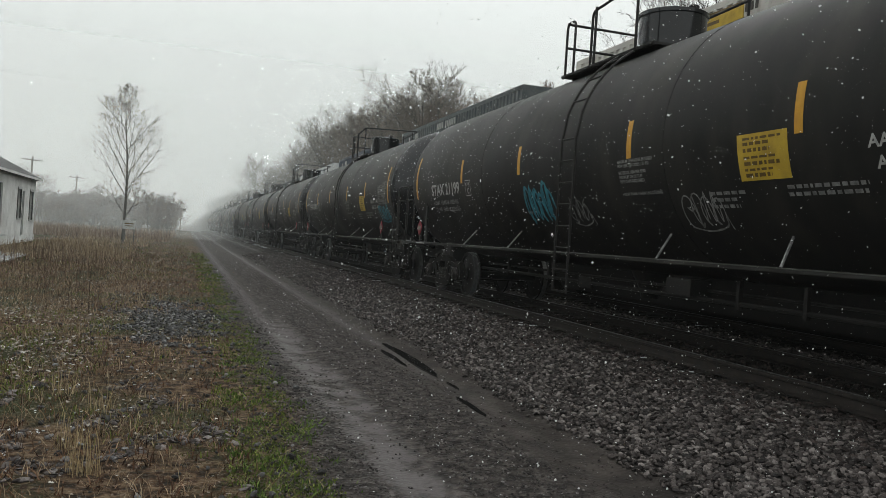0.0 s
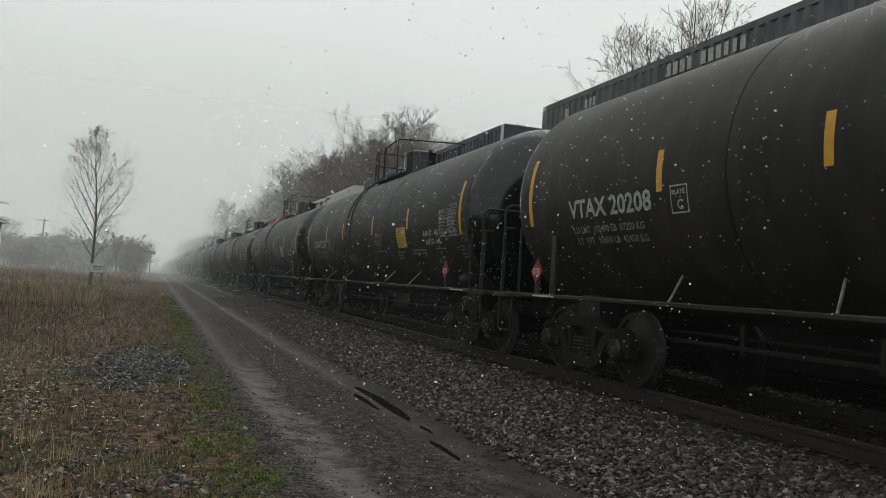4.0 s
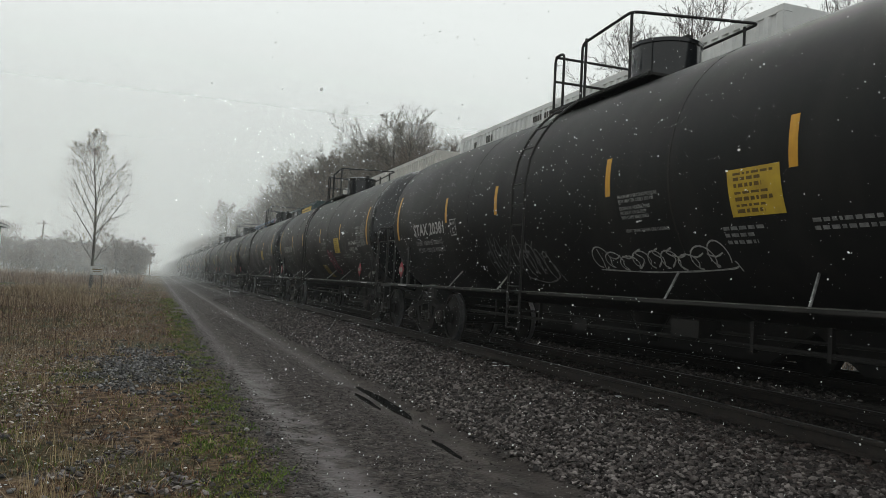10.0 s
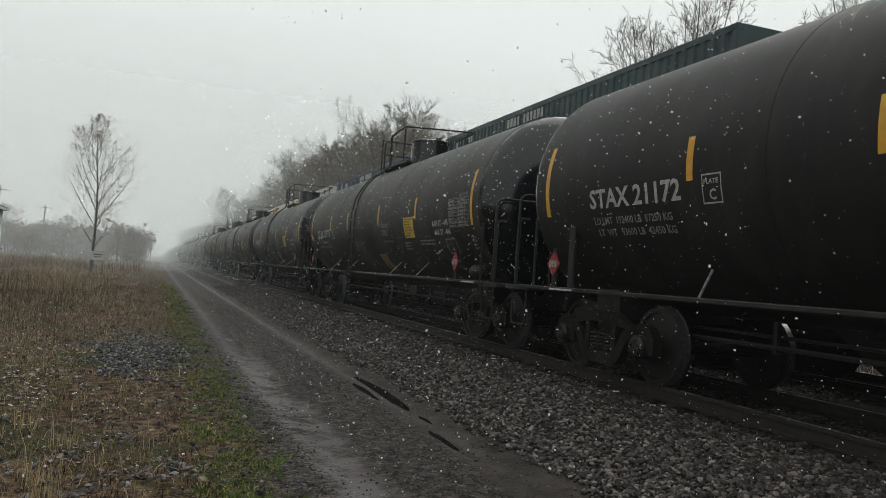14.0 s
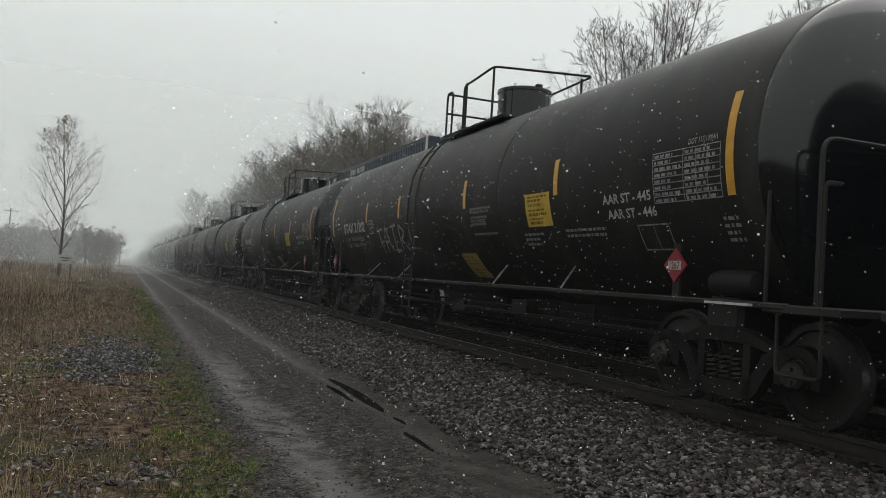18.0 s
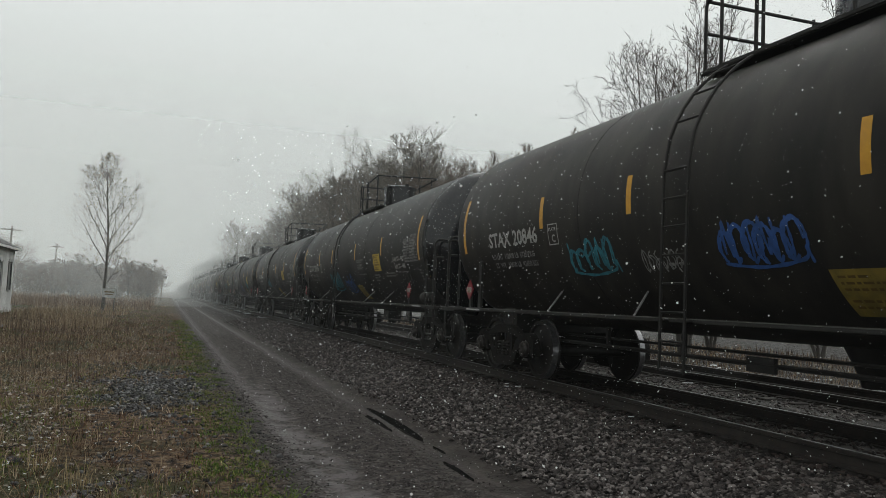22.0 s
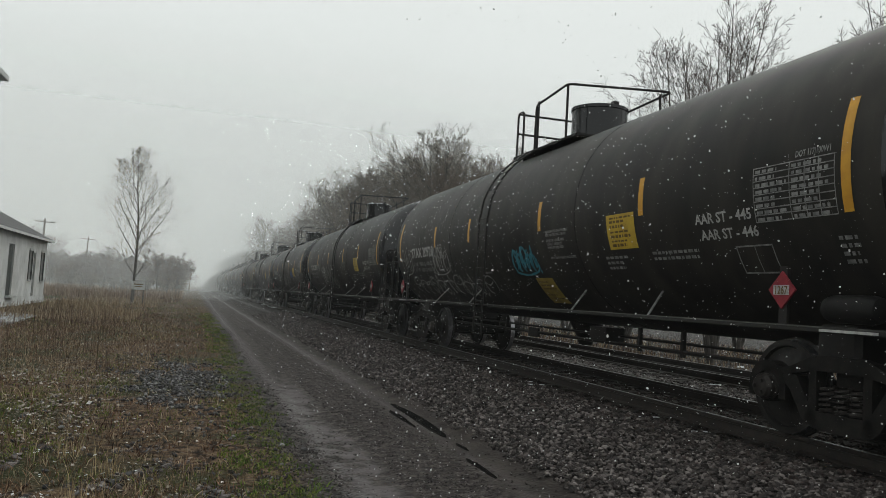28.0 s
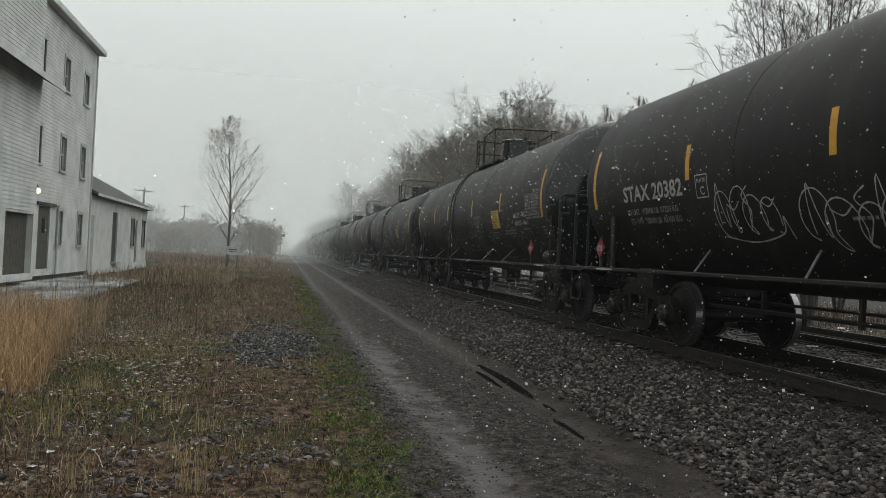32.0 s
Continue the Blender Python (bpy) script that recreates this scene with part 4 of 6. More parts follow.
            part("holder", Geo().box(-1.44, v, 1.30, 0.03, 0.10, 0.55), M["iron"], p)
    return car


NUMBERS = {0: "21199", 1: "20031", 2: "20208", 3: "21238", 4: "20565", 5: "20351", 6: "20381", 7: "21118", 8: "21172", 9: "20773", 10: "20794", 11: "21202",
           12: "20863", 13: "20846", 14: "20916", 15: "20901", 16: "20929", 17: "20928", 18: "20924", 19: "20382"}
LOADS = {1: ("193000 LB  87500 KG", "93000 LB  42200 KG"), 4: ("191900 LB  87000 KG", "94100 LB  42700 KG"), 10: ("191900 LB  87000 KG", "94100 LB  42700 KG"),
         12: ("192300 LB  87200 KG", "93700 LB  42500 KG"), 14: ("192200 LB  87150 KG", "93800 LB  42550 KG"), 17: ("192000 LB  87050 KG", "94000 LB  42650 KG"), 6: ("192500 LB  87300 KG", "93500 LB  42400 KG")}
# car: paint, from v, to v, from z, to z, strokes
TAGS = {0: [("cyan", 1.35, 0.45, 1.50, 1.98, 6), ("dim", 0.0, -0.5, 1.5, 1.8, 3), ("dim", -2.6, -3.2, 1.45, 1.75, 4)],
        1: [("cyan", -5.9, -6.9, 1.58, 1.92, 6)],
        3: [("dim", 1.6, 0.8, 1.55, 1.75, 5)],
        4: [("cyan", -2.12, -3.05, 1.62, 2.10, 4), ("chalk", 2.17, 1.33, 1.42, 1.91, 4), ("dim", 0.1, -0.5, 1.6, 1.8, 4)],
        5: [("chalk", 3.70, 2.42, 1.50, 2.02, 5), ("chalk", 1.95, 1.00, 1.47, 2.05, 4), ("white", -1.2, -2.5, 1.38, 1.80, 7), ("chalk", -4.5, -5.6, 1.55, 2.0, 5)],
        6: [("chalk", 2.6, 1.8, 1.35, 1.85, 6), ("dim", 1.6, 0.6, 1.30, 1.80, 5), ("white", -0.6, -3.0, 1.40, 1.62, 9)],
        7: [("pink", -2.15, -2.95, 1.36, 1.88, 6), ("chalk", -4.3, -5.0, 1.60, 2.05, 5), ("dim", 1.5, 1.0, 1.5, 1.7, 4)],
        8: [("chalk", 1.9, 0.7, 1.45, 1.78, 6), ("dim", -3.0, -3.5, 1.75, 1.95, 4)],
        9: [("dim", 1.4, 0.6, 1.65, 1.85, 5)],
        10: [("dim", 2.23, 1.48, 1.76, 2.02, 5)],
        12: [("white", 2.5, 1.7, 1.15, 2.05, 4)],
        13: [("cyan", 3.50, 2.46, 1.62, 1.96, 5), ("dim", 1.86, 1.16, 1.58, 1.80, 6), ("blue", 0.52, -0.50, 1.63, 1.97, 6)],
        14: [("cyan", 2.5, 1.2, 1.45, 1.85, 6), ("blue", 0.6, -0.4, 1.40, 1.80, 5)],
        15: [("cyan", 2.3, 1.3, 1.60, 2.00, 6)],
        16: [("blue", 2.0, 1.2, 1.45, 1.80, 4), ("cyan", -2.4, -3.2, 1.6, 1.95, 6)],
        17: [("white", 7.0, 6.2, 1.75, 2.22, 3), ("white", 4.60, 3.40, 1.72, 2.20, 5), ("white", 6.6, 1.35, 1.25, 1.60, 12), ("cyan", -0.06, -0.95, 1.64, 1.98, 5)],
        18: [("white", 3.35, 2.35, 1.50, 2.05, 5), ("white", 2.25, 0.5, 1.42, 2.10, 5)],
        19: [("white", 3.63, 2.48, 1.54, 2.07, 4), ("white", 2.13, -0.72, 1.40, 1.94, 8), ("blue", -2.45, -3.35, 1.86, 2.11, 5)],
        20: [("dim", 3.0, 1.6, 1.45, 1.85, 6), ("chalk", 0.6, -2.0, 1.4, 1.8, 7)]}
LOW_PANEL = (7, 9, 10, 11, 12, 13, 14, 15, 16, 17)


def mark_car(car, k):
    """Reporting marks, load lines and spray paint of one car."""
    num = NUMBERS.get(k)
    if num:
        name = ("VTAX " if k == 2 else "STAX ") + num
        part("car_number", wrapped_text(name, 6.02, 2.04, 0.215, width=1.75), M["white"], car, "large white car number on the tank")
        a, b = LOADS.get(k, ("192400 LB  87250 KG", "93600 LB  42450 KG"))
        part("load_line", wrapped_text("LD LMT  " + a, 5.98, 1.85, 0.082, width=1.52), M["dim"], car)["kind"] = "stuff"
        part("load_line", wrapped_text("LT  WT   " + b, 5.94, 1.72, 0.082, width=1.50), M["dim"], car)["kind"] = "stuff"
        g = Geo()
        for p, q, c, d in ((3.94, 3.66, 2.24, 2.255), (3.94, 3.66, 1.97, 1.985), (3.94, 3.925, 1.97, 2.255), (3.675, 3.66, 1.97, 2.255)):
            patch(g, p, q, c, d, 0.005, n=2)
        box = part("plate_box", g, M["white"], car, "small outlined box with lettering")
        part("lettering", wrapped_text("C", 3.84, 2.01, 0.10), M["white"], box)
        part("lettering", wrapped_text("PLATE", 3.91, 2.16, 0.045, width=0.21), M["white"], box)
        # the same number on the near domed end
        def on_head(words, x, z, cap, width):
            vs, fs, w = text_shape(words, cap)
            out = []
            for p in vs:
                px, pz = x + p[0] * width / w, z + p[1]
                out.append((px, -dish_y(math.hypot(px, pz - ZC) / (RT * DISH)) - 0.015, pz))
            return Geo().add(out, fs)
        part("end_number", on_head(name, -0.60, 2.86, 0.12, 0.92), M["white"], car, "white car number on the domed end")
        part("end_print", on_head("CAPY  28480 US GAL", -0.55, 2.72, 0.06, 0.62), M["dim"], car)
        part("end_print", on_head("CAPY  107 692 L", -0.55, 2.62, 0.06, 0.62), M["dim"], car)
    if k in LOW_PANEL:
        g = Geo()
        patch(g, -0.68, -1.28, 1.16, 1.53, 0.006)
        lp = part("low_panel", g, M["panel_low"], car, "dull yellow panel low on the tank")
        g = Geo()
        for z, sd in ((1.46, 1), (1.41, 2), (1.36, 3), (1.27, 4), (1.22, 5)):
            line = bars(-0.74, z, 1, 0.50, 0.020, 0.06, sd + k)
            g.add([(p[0] - 0.004, p[1], p[2]) for p in line.v], line.f)
        part("print", g, M["ink"], lp)["kind"] = "stuff"
    for i, (paint, v0, v1, z0, z1, n) in enumerate(TAGS.get(k, ())):
        part("graffiti", scribble(v0, v1, z0, z1, k * 17 + i, 0.017 if paint in ("white", "chalk", "dim") else 0.032, n, paint in ("cyan", "blue", "pink")), M[paint], car, "spray-painted scrawl")
    if k == 11:
        g = Geo()
        for line in ([(3.35, 2.05), (3.30, 1.55)], [(3.55, 2.08), (3.0, 2.12)], [(3.4, 1.80), (3.05, 1.83)], [(2.95, 1.58), (2.72, 2.15), (2.48, 1.60)], [(2.85, 1.80), (2.55, 1.83)],
                     [(2.1, 1.62), (2.05, 2.15)], [(2.3, 2.15), (1.8, 2.18)], [(2.3, 1.62), (1.8, 1.60)], [(1.6, 1.62), (1.55, 2.18)], [(1.55, 2.18), (1.2, 2.0), (1.5, 1.85)], [(1.5, 1.85), (1.1, 1.6)],
                     [(0.8, 2.2), (0.75, 1.8)], [(0.74, 1.68), (0.73, 1.62)]):
            ribbon(g, sprayed([(3.42 + (v - 3.55) * 0.72, 1.60 + (z - 1.60) * 0.85) for v, z in line]), 0.05)
        part("graffiti", g, M["print"], car, "large white hand-painted capitals")


cars = {}
proto = build_car(True)
cars[-2] = proto
for k in range(-1, 23):
    cars[k] = copy_thing(proto, pose(XA, 0, 0))
plain = build_car(False)
cars[23] = plain
for k in range(24, 41):
    cars[k] = copy_thing(plain, pose(XA, 0, 0))
for k, car in cars.items():
    mark_car(car, k)
    if k in (0, 1, 18, 19):
        for ob in car.children:
            if ob.name.startswith("ladder"):
                ob.location.y = -1.30
            if ob.name.startswith("warning_panel"):
                ob.location.y = -0.34
            if ob.name.startswith("reflective_strip.") or ob.name == "reflective_strip":
                first = ob.data.vertices[0].co.y
                if abs(first - STRIPS[2]) < 0.1 or abs(first - STRIPS[3]) < 0.1:
                    ob.location.y = -0.46
                elif abs(first - STRIPS[4]) < 0.1:
                    ob.location.y = -0.32


# ---- the container train on the far track ----
CONT = {
    "navy": mat("navy_container", (0.030, 0.040, 0.058), (0.048, 0.058, 0.075), 0.55, 0, 3, 0.1, 20),
    "slate": mat("slate_container", (0.060, 0.070, 0.075), (0.09, 0.10, 0.10), 0.6, 0, 3),
    "blue": mat("blue_container", (0.034, 0.062, 0.125), (0.045, 0.075, 0.135), 0.5, 0, 3),
    "teal": mat("dark_teal_container", (0.022, 0.042, 0.046), (0.035, 0.055, 0.058), 0.55, 0, 3),
    "white": mat("white_container", (0.50, 0.48, 0.44), (0.40, 0.385, 0.36), 0.55, 0, 2),
    "orange": mat("orange_container", (0.40, 0.095, 0.035), (0.30, 0.075, 0.035), 0.55, 0, 3),
    "logo": mat("bright_white_container", (0.62, 0.62, 0.61), (0.52, 0.52, 0.51), 0.5, 0, 2),
    "grey": mat("grey_container", (0.50, 0.51, 0.51), (0.41, 0.42, 0.42), 0.55, 0, 2),
}
CW, CH = 2.6, 2.76


def corrugated(length):
    """Container shell: long sides pressed into ribs, flat roof and floor."""
    n = int(length / 0.28)
    pts = [(-length / 2, 0.0)]
    step = (length - 0.3) / n
    y = -length / 2 + 0.15
    for i in range(n):
        pts += [(y, 0.0), (y + step * 0.15, 0.035), (y + step * 0.5, 0.035), (y + step * 0.65, 0.0)]
        y += step
    pts.append((length / 2, 0.0))
    outline = [(-CW / 2 + d, yy) for yy, d in pts] + [(CW / 2 - d, yy) for yy, d in reversed(pts)]
    return Geo().slab(outline, "z", 0.12, CH - 0.12)


def container_frame(length):
    g = Geo()
    for z in (0.06, CH - 0.06):
        for s in (-1, 1):
            g.box(s * (CW / 2 - 0.05), 0, z, 0.10, length, 0.12)
        for e in (-1, 1):
            g.box(0, e * (length / 2 - 0.06), z, CW - 0.2, 0.12, 0.12)
    for s in (-1, 1):
        for e in (-1, 1):
            g.box(s * (CW / 2 - 0.06), e * (length / 2 - 0.07), CH / 2, 0.125, 0.145, CH - 0.24)
    return g


cache = {}


def make_container(color, length, panel, label):
    key = (color, length, panel)
    if key in cache:
        return copy_thing(cache[key], pose(0, 0, 0))
    c = thing("shipping_container", label, "container", "container train")
    part("shell", corrugated(length), CONT[color], c, "ribbed steel sides")
    part("frame", container_frame(length), CONT[color], c)
    part("roof", Geo().box(0, 0, CH - 0.05, CW - 0.2, length - 0.2, 0.06), CONT[color], c)
    for s in (-0.61, 0.61):
        part("door_leaf", Geo().box(s, -length / 2 + 0.03, CH / 2, 1.17, 0.05, CH - 0.3), CONT[color], c)
    side = -CW / 2
    if panel:
        y0 = length / 2 - panel
        p = part("side_panel", Geo().box(side - 0.006, y0, CH - 0.62, 0.02, 3.3, 0.84), M["panel"], c, "yellow panel with a plain emblem")
        part("emblem", Geo().box(side - 0.020, y0 + 0.35, CH - 0.74, 0.008, 1.9, 0.24).box(side - 0.020, y0 + 0.2, CH - 0.36, 0.008, 2.4, 0.06).box(side - 0.020, y0 + 1.35, CH - 0.52, 0.008, 0.34, 0.14), M["ink"], p)
        part("panel_edge", Geo().box(side - 0.004, y0, CH - 0.175, 0.02, 3.36, 0.03).box(side - 0.004, y0, CH - 1.06, 0.02, 3.36, 0.03), M["ink"], p)
    r = random.Random(len(cache))

    def code_bars(y, z, cap, count, material, name):
        g = Geo()
        for q in range(count):
            if q == 4:
                y -= cap * 0.8
            g.box(side - 0.006, y, z, 0.012, cap * r.uniform(0.42, 0.62), cap)
            y -= cap * 0.86
        part(name, g, material, c, "row of small stencilled bars")

    pale = color in ("white", "grey", "logo")
    ink = M["dark_wood"] if pale else M["white"]
    code_bars(length / 2 - 5.3, CH - 0.30, 0.15 if pale else 0.24, 10, ink, "code_bars")
    code_bars(length / 2 - 2.2, CH - 0.34, 0.20, 3, ink, "size_bars")
    part("data_plate", Geo().box(side - 0.004, length / 2 - 1.3, CH - 0.42, 0.012, 0.16, 0.26), ink, c)
    for e in (-1, 1):
        part("corner_casting", Geo().box(side + 0.085, e * (length / 2 - 0.085), CH - 0.06, 0.18, 0.18, 0.125, bevel=0.01), M["trim"] if color in ("navy", "teal", "slate") and e > 0 else CONT[color], c)
    if color == "blue":
        part("end_post", Geo().box(side - 0.004, length / 2 - 0.06, CH / 2, 0.02, 0.16, CH), M["red"], c, "red painted corner post")
        part("end_post", Geo().box(side - 0.004, -length / 2 + 0.10, CH / 2, 0.02, 0.26, CH), M["red"], c, "red painted corner post")
        part("emblem", Geo().box(side - 0.008, length / 2 - 7.2, CH - 0.85, 0.01, 3.4, 0.5).box(side - 0.008, length / 2 - 4.6, CH - 0.85, 0.01, 0.7, 0.7), M["trim"], c, "pale plain emblem bars")
    if color == "navy":
        part("end_post", Geo().box(side - 0.004, -length / 2 + 0.10, CH / 2, 0.02, 0.2, CH - 0.01), CONT["white"], c, "cream painted corner post")
    if color == "logo":
        for q, w in enumerate((0.9, 0.8, 0.9)):
            part("emblem", Geo().box(side - 0.008, length / 2 - 5.6 - q * 1.25, CH - 1.0, 0.01, w, 1.0).box(side - 0.012, length / 2 - 5.6 - q * 1.25, CH - 0.85, 0.01, w * 0.4, 0.3), M["magenta"], c, "magenta plain emblem shape")
        part("emblem", Geo().box(side - 0.008, length / 2 - 9.4, CH - 1.0, 0.01, 0.22, 1.0).box(side - 0.008, length / 2 - 9.9, CH - 1.35, 0.01, 0.8, 0.22), M["ink"], c, "dark plain emblem shape")
    cache[key] = c
    return c


# upper containers: front end along the train, length, colour, panel
STACK = [(250, 16.1, "navy", 0), (232, 16.1, "grey", 0), (214, 12.2, "orange", 0), (200, 16.1, "white", 4.4), (182, 16.1, "navy", 0), (164, 12.2, "slate", 0), (150, 16.1, "white", 4.4),
         (132, 16.1, "blue", 0), (114, 12.2, "teal", 0), (100, 16.1, "navy", 0), (82, 12.2, "slate", 0), (68, 16.1, "grey", 0), (50, 12.2, "navy", 0), (34.5, 13.4, "slate", 0),
         (17.8, 14.9, "white", 4.6), (0.8, 14.6, "grey", 0), (-16.8, 11.8, "orange", 0), (-35.0, 14.6, "white", 4.4), (-51.5, 16.1, "navy", 0), (-70.0, 14.6, "slate", 0), (-87.3, 14.6, "grey", 0),
         (-107.3, 14.8, "teal", 0), (-122.8, 14.6, "navy", 0), (-140.1, 14.0, "blue", 0), (-157.6, 14.6, "teal", 11.0), (-179.2, 14.8, "white", 4.4), (-196.3, 14.0, "logo", 0),
         (-211.8, 14.8, "navy", 0), (-232.0, 14.8, "white", 9.8), (-248.6, 14.9, "white", 4.6), (-265.3, 13.8, "navy", 0), (-282.5, 14.6, "teal", 0), (-300.6, 14.0, "slate", 0),
         (-318.8, 14.8, "navy", 0), (-337.5, 14.7, "slate", 0), (-356.7, 14.9, "navy", 0)]
WORDS = {"navy": "dark navy ribbed steel shipping container on the upper stack", "slate": "slate grey ribbed shipping container", "blue": "blue ribbed shipping container", "teal": "dark teal ribbed shipping container",
         "white": "off-white ribbed shipping container", "orange": "orange ribbed steel shipping container", "grey": "pale grey ribbed shipping container", "logo": "white ribbed shipping container with magenta emblem shapes"}
freight = []
order = ["navy", "slate", "white", "teal", "grey", "blue"]


def well_car(length):
    key = ("well", length)
    if key in cache:
        return copy_thing(cache[key], pose(0, 0, 0))
    w = thing("well_car", "low black well car carrying stacked containers", "well car", "container train")
    for s in (-1, 1):
        part("side_sill", Geo().slab([(-length / 2 - 1.2, 0.9), (-length / 2, 0.16), (length / 2, 0.16), (length / 2 + 1.2, 0.9), (length / 2 + 1.2, 1.1), (length / 2, 1.25), (-length / 2, 1.25), (-length / 2 - 1.2, 1.1)], "x", s * 1.36, s * 1.42), M["iron"], w)
    part("floor_rack", Geo().box(0, 0, 0.24, 2.6, length, 0.10), M["iron"], w)
    for e in (-1, 1):
        part("end_deck", Geo().box(0, e * (length / 2 + 0.9), 1.0, 2.6, 1.5, 0.16), M["iron"], w)
        part("truck", Geo().box(0, e * (length / 2 + 0.85), 0.5, 1.9, 1.6, 0.3, bevel=0.05).lathe([(0.42, -0.8), (0.42, -0.68)], 16, "x", (0, e * (length / 2 + 0.3), 0.42)).lathe([(0.42, -0.8), (0.42, -0.68)], 16, "x", (0, e * (length / 2 + 1.5), 0.42)), M["truck"], w)
    cache[key] = w
    return w


for i, (front, length, color, panel) in enumerate(STACK):
    mid = front - length / 2
    freight.append((make_container(color, length, panel, WORDS[color]), mid, 3.06))
    low = order[i % len(order)]
    freight.append((make_container(low, 12.2, 0, WORDS[low].replace(" on the upper stack", "")), mid, 0.29))
    freight.append((well_car(14.2), mid, 0.0))
# the last car carries a single low container
freight.append((make_container("teal", 12.2, 0, WORDS["teal"]), -382.0, 0.29))
freight.append((well_car(14.2), -382.0, 0.0))


# ---- buildings on the field side ----
WALL = -8.35       # street face of the mill and the low house


def clapboards(root, y0, y1, z0, z1, x, step=0.14, holes=()):
    """Lapped boards on a wall that faces +x; each course is cut at the openings."""
    z = z0
    while z < z1 - 0.01:
        h = min(step, z1 - z)
        spans = [(y0, y1)]
        for a, b, c, d in holes:
            if z + h > c and z < d:
                nxt = []
                for p, q in spans:
                    if b <= p or a >= q:
                        nxt.append((p, q))
                    else:
                        if a > p:
                            nxt.append((p, a))
                        if b < q:
                            nxt.append((b, q))
                spans = nxt
        for p, q in spans:
            part("clapboard", Geo().slab([(x - 0.01, z), (x + 0.020, z), (x + 0.006, z + h + 0.015), (x - 0.01, z + h + 0.015)], "y", p, q), M["siding"], root)
        z += step


def wall_with_holes(x0, x1, y0, y1, z0, z1, holes):
    """A thick wall facing x, with openings cut right through, as boxes between the openings."""
    g = Geo()
    ys_ = sorted({y0, y1, *[h[0] for h in holes], *[h[1] for h in holes]})
    for a, b in zip(ys_, ys_[1:]):
        cuts = sorted((h[2], h[3]) for h in holes if h[0] <= a and h[1] >= b)
        z = z0
        for c, d in cuts + [(z1, z1)]:
            if c > z:
                g.box((x0 + x1) / 2, (a + b) / 2, (z + c) / 2, x1 - x0, b - a, c - z)
            z = max(z, d)
    return g


def window(root, y, z0, z1, width, x, shutters=False, panes=2):
    w = part("window", Geo().box(x - 0.10, y, (z0 + z1) / 2, 0.02, width, z1 - z0), M["glass"], root, "dark window")
    for s in (-1, 1):
        part("casing", Geo().box(x + 0.012, y + s * (width / 2 + 0.05), (z0 + z1) / 2, 0.07, 0.10, z1 - z0), M["shutter"] if shutters else M["trim"], w)
    part("head", Geo().box(x + 0.016, y, z1 + 0.06, 0.08, width + 0.22, 0.12), M["trim"], w)
    part("sill", Geo().box(x + 0.03, y, z0 - 0.04, 0.12, width + 0.24, 0.08), M["trim"], w)
    part("meeting_rail", Geo().box(x - 0.075, y, (z0 + z1) / 2, 0.04, width, 0.05), M["trim"], w)
    return w


